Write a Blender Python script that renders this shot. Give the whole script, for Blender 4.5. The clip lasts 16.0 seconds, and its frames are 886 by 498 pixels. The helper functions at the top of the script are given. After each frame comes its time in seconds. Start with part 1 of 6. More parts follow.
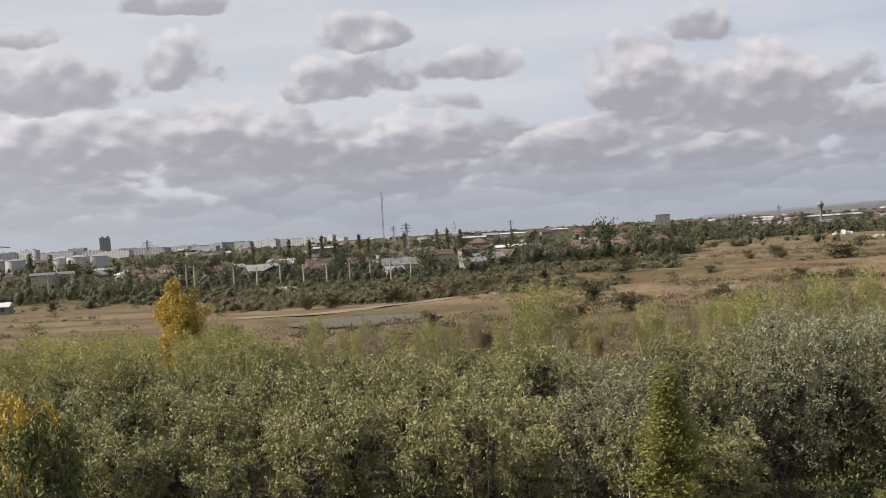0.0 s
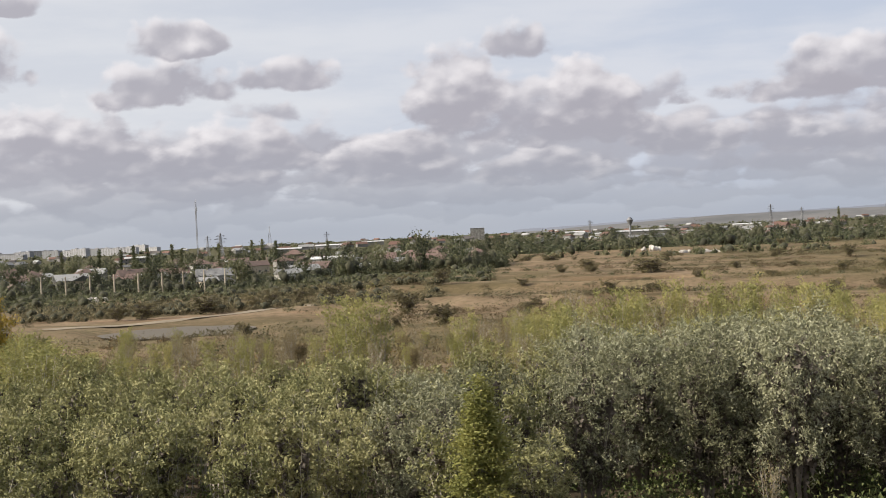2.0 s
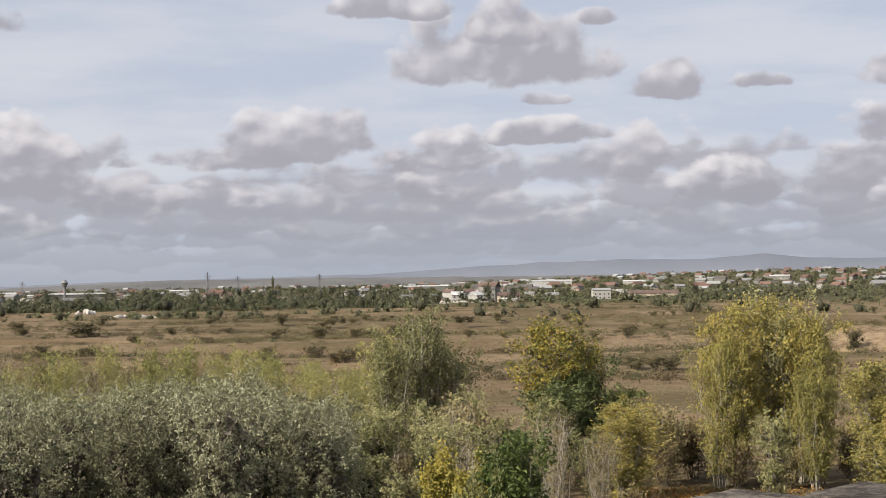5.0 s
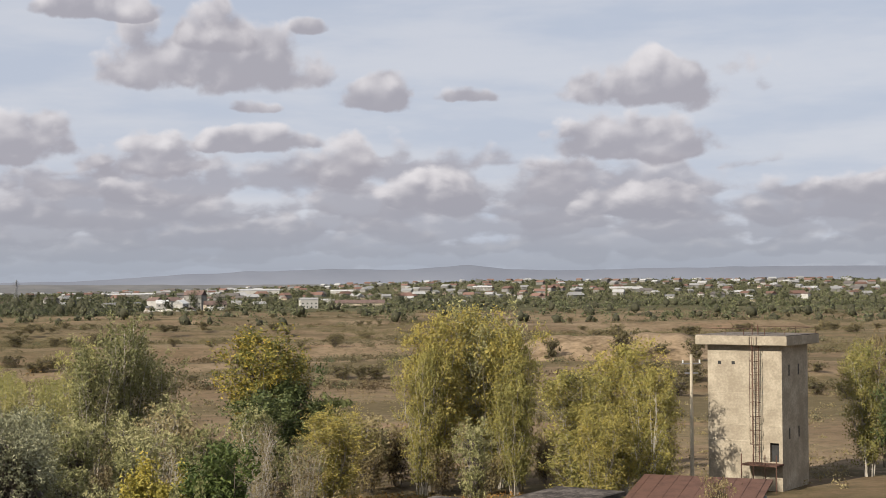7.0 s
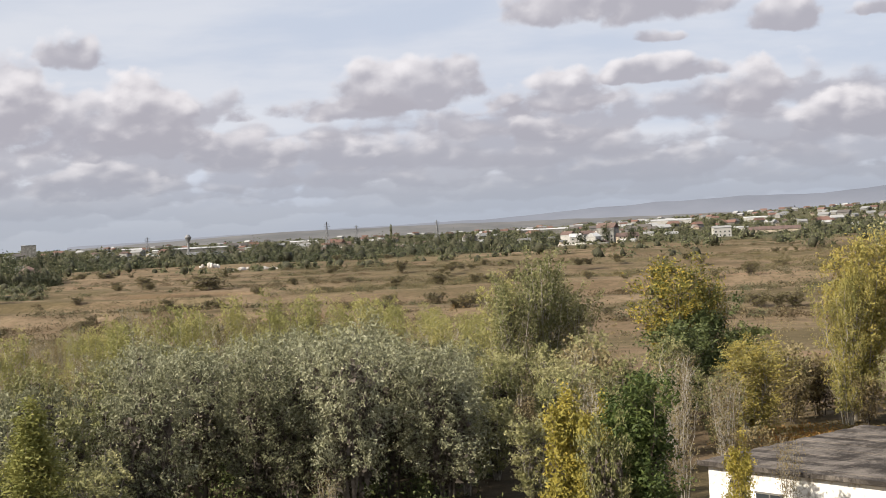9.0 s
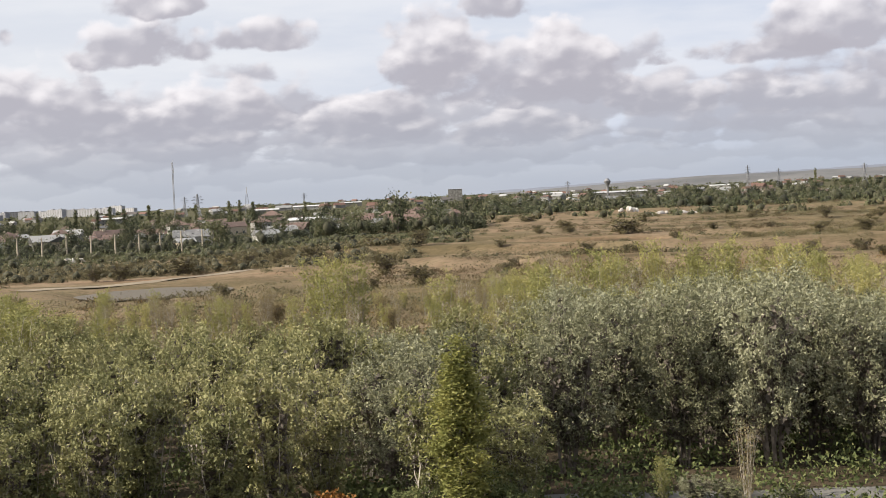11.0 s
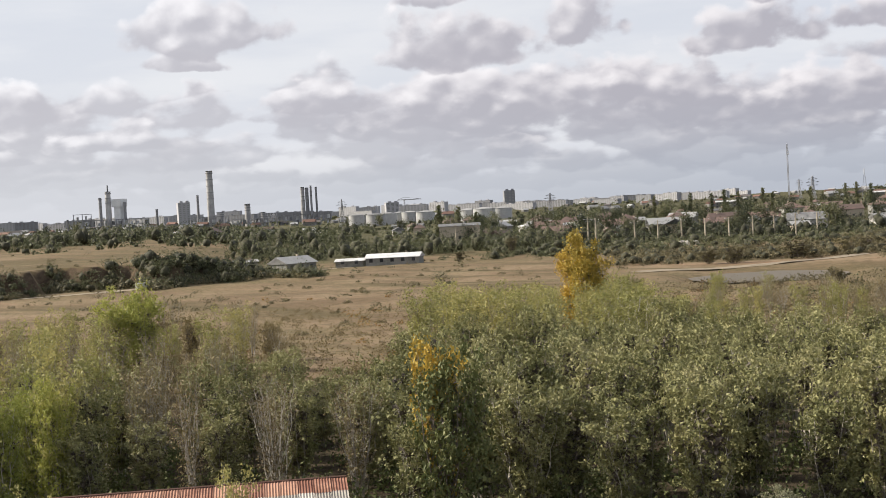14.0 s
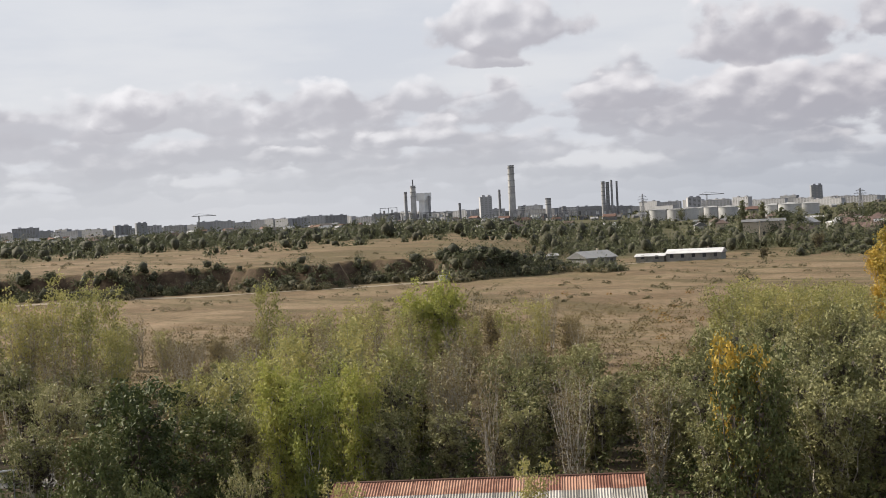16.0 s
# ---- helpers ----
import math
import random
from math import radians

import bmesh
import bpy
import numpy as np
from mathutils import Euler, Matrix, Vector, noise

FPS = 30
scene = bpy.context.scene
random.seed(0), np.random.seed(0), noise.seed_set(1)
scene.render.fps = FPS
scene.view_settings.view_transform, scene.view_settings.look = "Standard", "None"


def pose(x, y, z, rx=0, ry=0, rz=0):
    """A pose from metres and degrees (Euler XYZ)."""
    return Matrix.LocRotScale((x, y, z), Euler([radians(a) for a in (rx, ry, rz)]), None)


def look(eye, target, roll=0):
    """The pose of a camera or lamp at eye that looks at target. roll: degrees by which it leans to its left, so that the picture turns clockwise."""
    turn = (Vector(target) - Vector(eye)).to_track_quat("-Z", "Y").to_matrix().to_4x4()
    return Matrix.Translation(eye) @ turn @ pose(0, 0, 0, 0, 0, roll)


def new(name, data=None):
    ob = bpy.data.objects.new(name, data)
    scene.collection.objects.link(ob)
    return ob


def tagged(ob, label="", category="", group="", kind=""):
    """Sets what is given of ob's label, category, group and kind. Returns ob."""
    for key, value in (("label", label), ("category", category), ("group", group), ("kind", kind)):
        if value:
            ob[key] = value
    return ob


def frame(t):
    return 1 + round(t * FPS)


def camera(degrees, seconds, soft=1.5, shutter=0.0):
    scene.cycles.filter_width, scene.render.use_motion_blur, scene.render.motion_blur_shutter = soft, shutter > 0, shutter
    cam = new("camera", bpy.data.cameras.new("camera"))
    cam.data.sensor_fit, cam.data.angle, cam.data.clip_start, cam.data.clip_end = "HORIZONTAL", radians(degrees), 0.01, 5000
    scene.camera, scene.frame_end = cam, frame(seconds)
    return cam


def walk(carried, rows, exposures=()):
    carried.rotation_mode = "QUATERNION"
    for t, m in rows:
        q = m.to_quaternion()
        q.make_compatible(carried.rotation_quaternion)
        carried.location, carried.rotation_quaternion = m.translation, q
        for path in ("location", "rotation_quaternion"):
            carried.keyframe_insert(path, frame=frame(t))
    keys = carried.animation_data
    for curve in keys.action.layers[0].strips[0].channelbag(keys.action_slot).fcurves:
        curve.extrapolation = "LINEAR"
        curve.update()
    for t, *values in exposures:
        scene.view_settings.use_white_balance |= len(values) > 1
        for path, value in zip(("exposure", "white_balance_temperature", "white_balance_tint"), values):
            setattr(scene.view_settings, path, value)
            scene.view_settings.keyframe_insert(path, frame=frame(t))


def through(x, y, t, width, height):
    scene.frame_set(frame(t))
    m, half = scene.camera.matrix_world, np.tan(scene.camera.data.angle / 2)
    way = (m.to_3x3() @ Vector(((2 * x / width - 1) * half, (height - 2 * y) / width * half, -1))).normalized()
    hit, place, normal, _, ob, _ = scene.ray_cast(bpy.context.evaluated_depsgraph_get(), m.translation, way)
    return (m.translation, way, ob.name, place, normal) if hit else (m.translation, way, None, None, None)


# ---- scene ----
# The camera: turned on the spot on a high balcony; seconds, yaw to the left, pitch up, lean to the right.
EYE = Vector((0.0, 0.0, 18.0))
cam = camera(33.7, 16.0, soft=0.7)
ROWS = [
    (0.0, -0.00, -0.78, 3.46),
    (0.5, -2.72, -0.84, 3.44),
    (1.0, -3.55, -0.47, 3.20),
    (1.5, -5.09, -0.59, 2.60),
    (2.0, -7.22, -0.70, 2.80),
    (2.5, -9.14, -0.07, 3.04),
    (3.0, -14.19, 0.46, 2.17),
    (3.5, -19.09, 1.34, 1.46),
    (4.0, -23.52, 0.72, 0.93),
    (4.5, -25.81, 1.22, 0.79),
    (5.0, -29.06, 1.18, 0.88),
    (5.2, -30.84, 0.99, 0.88),
    (5.6, -34.53, 1.13, 0.79),
    (6.0, -37.95, 1.42, 0.59),
    (6.4, -40.36, 1.65, 0.39),
    (6.8, -41.00, 1.61, 0.31),
    (7.1, -39.86, 1.28, 0.40),
    (7.3, -38.15, 0.86, 0.55),
    (7.5, -36.02, -0.25, 1.35),
    (8.0, -31.31, -0.98, 1.52),
    (8.5, -27.41, -0.47, 2.06),
    (9.0, -24.40, -0.85, 2.71),
    (9.2, -21.53, -0.59, 2.60),
    (9.6, -17.55, -0.79, 2.60),
    (10.0, -14.49, -1.18, 2.60),
    (10.4, -11.93, -1.65, 2.62),
    (10.8, -9.40, -2.09, 2.70),
    (11.1, -7.26, -2.33, 2.79),
    (11.3, -5.62, -2.42, 2.88),
    (11.5, -3.87, -2.47, 3.36),
    (12.0, 1.70, -1.34, 2.97),
    (12.5, 4.57, -3.33, 3.42),
    (13.0, 7.85, -2.65, 3.36),
    (13.5, 11.63, -2.59, 2.90),
    (14.0, 15.69, -1.71, 3.15),
    (14.5, 19.05, -1.78, 2.95),
    (15.0, 21.38, -1.33, 2.32),
    (15.5, 24.75, -1.27, 2.59),
    (16.0, 27.40, -1.31, 2.88),
]


def sight(az, el, d=1.0):
    """The way from the eye at az degrees to the left and el degrees up."""
    a, e = radians(az), radians(el)
    return Vector((-math.sin(a) * math.cos(e), math.cos(a) * math.cos(e), math.sin(e))) * d


def row(t, yaw, pitch, lean):
    eye = EYE + Vector((-math.sin(radians(yaw)), math.cos(radians(yaw)), 0)) * 0.03
    return t, look(eye, eye + sight(yaw, pitch), -lean)


EXPOSURES = [(0.0, 0.48), (1.5, 0.63), (3.5, 0.62), (5.0, 0.55), (7.4, 0.48), (8.4, 0.64), (9.2, 0.7), (11.3, 0.82), (12.5, 0.84), (14.0, 0.74), (16.0, 0.6)]
walk(cam, [row(*r) for r in ROWS], exposures=EXPOSURES)

# ---- light ----
SUN_AZ, SUN_EL = 94.0, 33.0
sun = new("sun", bpy.data.lights.new("sun", "SUN"))
sun.data.energy, sun.data.angle, sun.data.color = 5.0, radians(0.6), (1.0, 0.91, 0.77)
sun.matrix_world = look((0, 0, 60), Vector((0, 0, 60)) - sight(SUN_AZ, SUN_EL))


class Nodes:
    """A short way to write node trees."""

    def __init__(self, tree):
        self.tree = tree
        tree.nodes.clear()

    def add(self, kind, *ins, out=0):
        n = self.tree.nodes.new(kind)
        for k, v in enumerate(ins):
            self.plug(n, k, v)
        return n.outputs[out] if len(n.outputs) else None

    def plug(self, n, k, v):
        if v is None:
            return
        if isinstance(v, bpy.types.NodeSocket):
            self.tree.links.new(v, n.inputs[k])
        else:
            n.inputs[k].default_value = v

    def math(self, op, *ins, clamp=False):
        n = self.tree.nodes.new("ShaderNodeMath")
        n.operation, n.use_clamp = op, clamp
        for k, v in enumerate(ins):
            self.plug(n, k, v)
        return n.outputs[0]

    def remap(self, v, a, b, c=0.0, d=1.0, smooth=True):
        n = self.tree.nodes.new("ShaderNodeMapRange")
        n.interpolation_type = "SMOOTHSTEP" if smooth else "LINEAR"
        for k, x in enumerate((v, a, b, c, d)):
            self.plug(n, k, x)
        return n.outputs[0]

    def noise(self, vec, scale, detail=4.0, rough=0.55, dim="3D", lac=2.0):
        n = self.tree.nodes.new("ShaderNodeTexNoise")
        n.noise_dimensions = dim
        self.plug(n, "Vector", vec)
        n.inputs["Scale"].default_value = scale
        n.inputs["Detail"].default_value = detail
        n.inputs["Roughness"].default_value = rough
        n.inputs["Lacunarity"].default_value = lac
        return n.outputs[0]

    def mix(self, f, a, b, blend="MIX"):
        n = self.tree.nodes.new("ShaderNodeMix")
        n.data_type, n.blend_type = "RGBA", blend
        self.plug(n, 0, f)
        self.plug(n, 6, a)
        self.plug(n, 7, b)
        return n.outputs[2]

    def vec(self, x, y, z):
        return self.add("ShaderNodeCombineXYZ", x, y, z)


def rgb(r, g, b):
    return (r, g, b, 1.0)


world = bpy.data.worlds.new("sky")
scene.world = world
world.use_nodes = True
w = Nodes(world.node_tree)
way = w.add("ShaderNodeTexCoord", out=0)
sep = w.tree.nodes.new("ShaderNodeSeparateXYZ")
w.plug(sep, 0, way)
AZ = w.math("MULTIPLY", w.math("ARCTAN2", w.math("MULTIPLY", sep.outputs[0], -1.0), sep.outputs[1]), 57.2958)
ELV = w.math("MULTIPLY", w.math("ARCSINE", sep.outputs[2]), 57.2958)
HIGH = w.math("MAXIMUM", ELV, 0.0)
# ruffles for the clouds' outlines: coarse overhead, finer towards the horizon
CV = w.math("MULTIPLY", w.math("LOGARITHM", w.math("ADD", w.math("MULTIPLY", HIGH, 0.25), 1.0), 2.718), 8.0)


def ruffle(scale, layer, detail=5.0, dx=0.0, dy=0.0):
    x = w.math("MULTIPLY", w.math("ADD", AZ, dx), scale * 0.62)
    y = w.math("MULTIPLY", w.math("ADD", CV, dy), scale)
    return w.noise(w.vec(x, y, layer), 1.0, detail, 0.55)


def billow(dx=0.0, dy=0.0):
    """Rounded heaps: the cells of a soft mosaic, ruffled, at two sizes."""
    total = None
    for scale, gain, layer in ((0.8, 1.0, 4.0), (1.9, 0.5, 7.0)):
        n = w.math("MULTIPLY", w.math("SUBTRACT", ruffle(scale * 0.9, layer, 4.0, dx, dy), 0.5), 1.1)
        cell = w.tree.nodes.new("ShaderNodeTexVoronoi")
        cell.feature = "SMOOTH_F1"
        cell.inputs["Smoothness"].default_value = 0.5
        cell.inputs["Scale"].default_value = 1.0
        x = w.math("ADD", w.math("MULTIPLY", w.math("ADD", AZ, dx), scale * 0.62), n)
        y = w.math("ADD", w.math("MULTIPLY", w.math("ADD", CV, dy), scale), n)
        w.plug(cell, "Vector", w.vec(x, y, layer))
        b = w.math("MULTIPLY", w.math("SUBTRACT", 0.45, cell.outputs[0]), gain)
        total = b if total is None else w.math("ADD", total, b)
    return total


HEAPS = billow()
# heaps are lit from the sun's side and from above
RELIEF = w.math("SUBTRACT", HEAPS, billow(0.3, 0.36))
WISP = w.math("SUBTRACT", ruffle(0.55, 11.0, 8.0), 0.5)
EDGE = w.math("ADD", w.math("MULTIPLY", HEAPS, 1.05), w.math("MULTIPLY", WISP, 2.3))
WARP_AZ = w.math("ADD", AZ, w.math("MULTIPLY", w.math("SUBTRACT", ruffle(0.5, 21.0, 4.0), 0.5), 2.6))
WARP_EL = w.math("ADD", HIGH, w.math("MULTIPLY", w.math("SUBTRACT", ruffle(0.5, 27.0, 4.0), 0.5), 0.9))

sky = w.tree.nodes.new("ShaderNodeTexSky")
sky.sky_type, sky.sun_disc, sky.sun_elevation, sky.sun_rotation = "NISHITA", False, radians(SUN_EL), radians(-SUN_AZ)
sky.altitude, sky.dust_density = 120.0, 1.6
sky_col = w.mix(1.0, sky.outputs[0], rgb(0.07, 0.07, 0.07), "MULTIPLY")
# a thin high veil, whiter towards the sun, with faint streaks
side = w.remap(AZ, 0.0, 36.0)
milk = w.remap(AZ, -24.0, 12.0)
STREAK = w.noise(w.vec(w.math("MULTIPLY", AZ, 0.09), w.math("MULTIPLY", HIGH, 0.42), 2.0), 1.0, 5.0, 0.55)
veil_col = w.mix(w.remap(STREAK, 0.35, 0.65), w.mix(milk, rgb(0.45, 0.49, 0.585), rgb(0.54, 0.555, 0.605)), w.mix(milk, rgb(0.555, 0.57, 0.63), rgb(0.61, 0.615, 0.645)))
veil = w.mix(w.remap(HIGH, 0.0, 14.0, 0.92, 0.82), sky_col, veil_col)
shade_col = w.mix(w.remap(HIGH, 0.5, 5.0), w.mix(side, rgb(0.29, 0.30, 0.345), rgb(0.42, 0.43, 0.46)), w.mix(side, rgb(0.325, 0.315, 0.355), rgb(0.40, 0.395, 0.43)))
glow_col = w.mix(w.remap(HIGH, 0.5, 4.0), w.mix(side, rgb(0.42, 0.42, 0.45), rgb(0.56, 0.565, 0.585)), w.mix(side, rgb(0.66, 0.635, 0.65), rgb(0.72, 0.71, 0.73)))
final = veil


def cloud_group(name, numbers):
    """A node group that lays one cloud over the sky behind it."""
    tree = bpy.data.node_groups.new(name, "ShaderNodeTree")
    g = Nodes(tree)
    for label in ("behind", "shade", "glow"):
        tree.interface.new_socket(label, in_out="INPUT", socket_type="NodeSocketColor")
    for label in ("az", "el", "edge", "relief") + numbers:
        tree.interface.new_socket(label, in_out="INPUT", socket_type="NodeSocketFloat")
    tree.interface.new_socket("sky", in_out="OUTPUT", socket_type="NodeSocketColor")
    ins = tree.nodes.new("NodeGroupInput").outputs
    end = tree.nodes.new("NodeGroupOutput")
    return g, {k.name: k for k in ins if k.name}, end


def lay(g, ins, end, field, rise, soft):
    """field is above nought inside the cloud, rise goes from its base to its top."""
    alpha = g.math("MULTIPLY", g.remap(field, 0.0, soft), ins["dense"])
    lit = g.math("ADD", g.math("MULTIPLY", rise, 0.55), g.math("MULTIPLY", ins["relief"], 0.85))
    # thin rims let the light through
    lit = g.math("ADD", lit, g.remap(field, 0.0, 0.55, 0.2, 0.0))
    g.plug(end, 0, g.mix(alpha, ins["behind"], g.mix(g.remap(lit, 0.0, 0.95), ins["shade"], ins["glow"])))


g, ins, end = cloud_group("row_of_clouds", ("base", "tall", "wide", "cover", "seed", "dense"))
crest = g.noise(g.vec(g.math("DIVIDE", ins["az"], ins["wide"]), ins["seed"], 0.0), 1.0, 3.0, 0.5)
sway = g.math("SUBTRACT", g.noise(g.vec(g.math("MULTIPLY", ins["az"], 0.12), ins["seed"], 5.0), 1.0, 1.0), 0.5)
sway = g.math("MULTIPLY", sway, g.math("MULTIPLY", ins["base"], 0.6))
crest = g.math("MULTIPLY", g.math("SUBTRACT", crest, g.math("SUBTRACT", 0.62, g.math("MULTIPLY", ins["cover"], 0.4))), 3.4)
v = g.math("DIVIDE", g.math("SUBTRACT", g.math("ADD", ins["el"], sway), ins["base"]), ins["tall"])
field = g.math("ADD", g.math("SUBTRACT", crest, g.math("MAXIMUM", v, 0.0)), g.math("MULTIPLY", g.math("MINIMUM", v, 0.0), 2.2))
lay(g, ins, end, g.math("ADD", field, g.math("MULTIPLY", ins["edge"], 0.8)), v, 0.55)
ROW_GROUP = g.tree

g, ins, end = cloud_group("heap_cloud", ("bearing", "base", "wide", "tall", "dense"))
u = g.math("DIVIDE", g.math("SUBTRACT", ins["az"], ins["bearing"]), ins["wide"])
v = g.math("DIVIDE", g.math("SUBTRACT", ins["el"], ins["base"]), ins["tall"])
# flat below, heaped above
round_v = g.math("MULTIPLY", g.math("SUBTRACT", v, 0.22), g.math("ADD", 1.0, g.math("MULTIPLY", g.math("LESS_THAN", v, 0.22), 1.6)))
r = g.math("ADD", g.math("MULTIPLY", u, u), g.math("MULTIPLY", round_v, round_v))
lay(g, ins, end, g.math("ADD", g.math("SUBTRACT", 1.0, r), ins["edge"]), g.math("ADD", v, g.math("MULTIPLY", u, 0.14)), 0.5)
HEAP_GROUP = g.tree


def over(group, *numbers):
    global final
    n = w.tree.nodes.new("ShaderNodeGroup")
    n.node_tree = group
    for k, x in enumerate((final, shade_col, glow_col, WARP_AZ, WARP_EL, EDGE, RELIEF) + numbers):
        w.plug(n, k, x)
    final = n.outputs[0]


def cloud_row(base, tall, wide, cover, seed, dense=0.85):
    """A row of flat-based clouds far off; heaps of varying height along it."""
    over(ROW_GROUP, base, tall, wide, cover, seed, dense)


def cloud(az, base, wide, tall, dense=0.92):
    """One heap cloud: bearing, height of its base, half its width and its height, in degrees."""
    over(HEAP_GROUP, az, base, wide, tall, dense)


cloud_row(0.9, 0.8, 2.2, 1.2, 3.1, 0.5)
cloud_row(1.5, 1.0, 2.8, 1.15, 8.7, 0.7)
cloud_row(2.2, 1.2, 3.2, 1.1, 14.2, 0.75)
cloud_row(2.9, 1.3, 3.6, 1.05, 19.9, 0.8)
cloud_row(3.7, 1.4, 4.2, 0.9, 25.3, 0.8)
cloud_row(4.6, 1.3, 4.2, 0.6, 51.3, 0.8)
# outside the walk's view the same broken cover goes on overhead
cloud_row(12.5, 2.6, 7.0, 0.6, 31.0)
cloud_row(18.0, 4.0, 11.0, 0.6, 37.0)
cloud_row(30.0, 8.0, 20.0, 0.6, 43.0)
cloud(12.5, 1.6, 1.7, 1.0)
cloud(-11.2, 1.8, 2.8, 1.3)
cloud(-5.4, 2.2, 2.8, 1.8)
cloud(33.2, 2.2, 2.2, 0.7)
cloud(1.0, 2.4, 3.2, 2.2)
cloud(6.5, 2.7, 3.7, 2.6)
cloud(-48.2, 2.7, 3.2, 1.3)
cloud(-17.0, 2.8, 2.6, 1.4)
cloud(27.3, 2.8, 3.2, 1.0)
cloud(-40.4, 2.9, 2.4, 1.7)
cloud(11.9, 3.0, 5.4, 2.4)
cloud(-39.7, 3.1, 2.2, 1.4)
cloud(14.4, 3.2, 7.1, 1.9)
cloud(-28.2, 3.3, 1.7, 1.0)
cloud(-10.9, 3.5, 5.2, 2.8)
cloud(32.1, 3.7, 2.3, 1.6)
cloud(19.8, 3.8, 3.2, 1.3)
cloud(-13.2, 3.9, 2.2, 2.4)
cloud(39.3, 3.9, 1.6, 1.5)
cloud(-36.7, 4.1, 1.9, 1.5)
cloud(-7.9, 4.2, 2.8, 2.6)
cloud(-28.4, 4.3, 2.6, 1.7)
cloud(-16.7, 4.4, 1.3, 0.6)
cloud(-20.0, 4.4, 3.2, 1.0)
cloud(-23.3, 4.9, 3.9, 1.8)
cloud(-47.8, 4.9, 4.1, 1.8)
cloud(-33.3, 5.2, 2.6, 1.0)
cloud(3.4, 5.4, 2.9, 1.6)
cloud(14.9, 5.4, 3.7, 2.0)
cloud(14.6, 5.5, 2.8, 2.3)
cloud(25.3, 5.7, 1.9, 0.7)
cloud(-1.8, 5.9, 2.3, 1.3)
cloud(9.7, 6.2, 2.0, 1.8)
cloud(24.9, 6.4, 3.7, 2.0)
cloud(-10.6, 6.5, 1.5, 1.6)
cloud(-33.1, 6.8, 1.3, 0.6)
cloud(-37.9, 6.9, 1.6, 1.3)
cloud(-48.9, 7.0, 4.7, 1.9)
cloud(2.8, 7.2, 2.3, 1.3)
cloud(-41.5, 7.2, 1.2, 0.7)
cloud(15.1, 7.7, 1.5, 0.9)
cloud(-31.8, 7.7, 4.8, 2.6)
cloud(10.0, 8.8, 2.4, 0.9)
cloud(-31.4, 9.2, 1.9, 1.6)
cloud(-10.9, 9.5, 2.3, 1.2)
cloud(-35.3, 9.8, 1.0, 0.6)
cloud(-27.4, 10.2, 2.4, 0.9)
# haze just over the horizon, and the same grey below it
final = w.mix(w.remap(ELV, 0.0, 2.6, 0.8, 0.0), final, w.mix(side, rgb(0.30, 0.325, 0.375), rgb(0.48, 0.49, 0.52)))
bg = w.add("ShaderNodeBackground", final, 0.85)
w.add("ShaderNodeOutputWorld", bg)

# ---- materials ----
def material(name):
    m = bpy.data.materials.new(name)
    m.use_nodes = True
    return m, Nodes(m.node_tree)


def surface(n, colour, rough=0.8, bump=None, depth=0.02, metal=0.0, spec=0.3):
    b = n.tree.nodes.new("ShaderNodeBsdfPrincipled")
    n.plug(b, "Base Color", colour)
    n.plug(b, "Roughness", rough)
    b.inputs["Metallic"].default_value = metal
    b.inputs["Specular IOR Level"].default_value = spec
    if bump is not None:
        k = n.tree.nodes.new("ShaderNodeBump")
        k.inputs["Distance"].default_value = depth
        n.plug(k, "Height", bump)
        n.plug(b, "Normal", k.outputs[0])
    n.add("ShaderNodeOutputMaterial", b.outputs[0])


def spot(n):
    return n.add("ShaderNodeTexCoord", out=3)


def plain(name, dark, light, scale=0.6, rough=0.8, fine=6.0, metal=0.0, depth=0.01, each=0.25):
    """Two tones blended by a coarse and a fine noise, and a little by the object."""
    m, n = material(name)
    p = spot(n)
    f = n.math("ADD", n.math("MULTIPLY", n.noise(p, scale, 4.0), 0.7), n.math("MULTIPLY", n.noise(p, scale * fine, 3.0), 0.3))
    f = n.math("ADD", f, n.math("MULTIPLY", n.math("SUBTRACT", n.add("ShaderNodeObjectInfo", out=5), 0.5), each))
    surface(n, n.mix(n.remap(f, 0.3, 0.7), rgb(*dark), rgb(*light)), rough, n.noise(p, scale * fine * 2, 3.0), depth, metal)
    return m


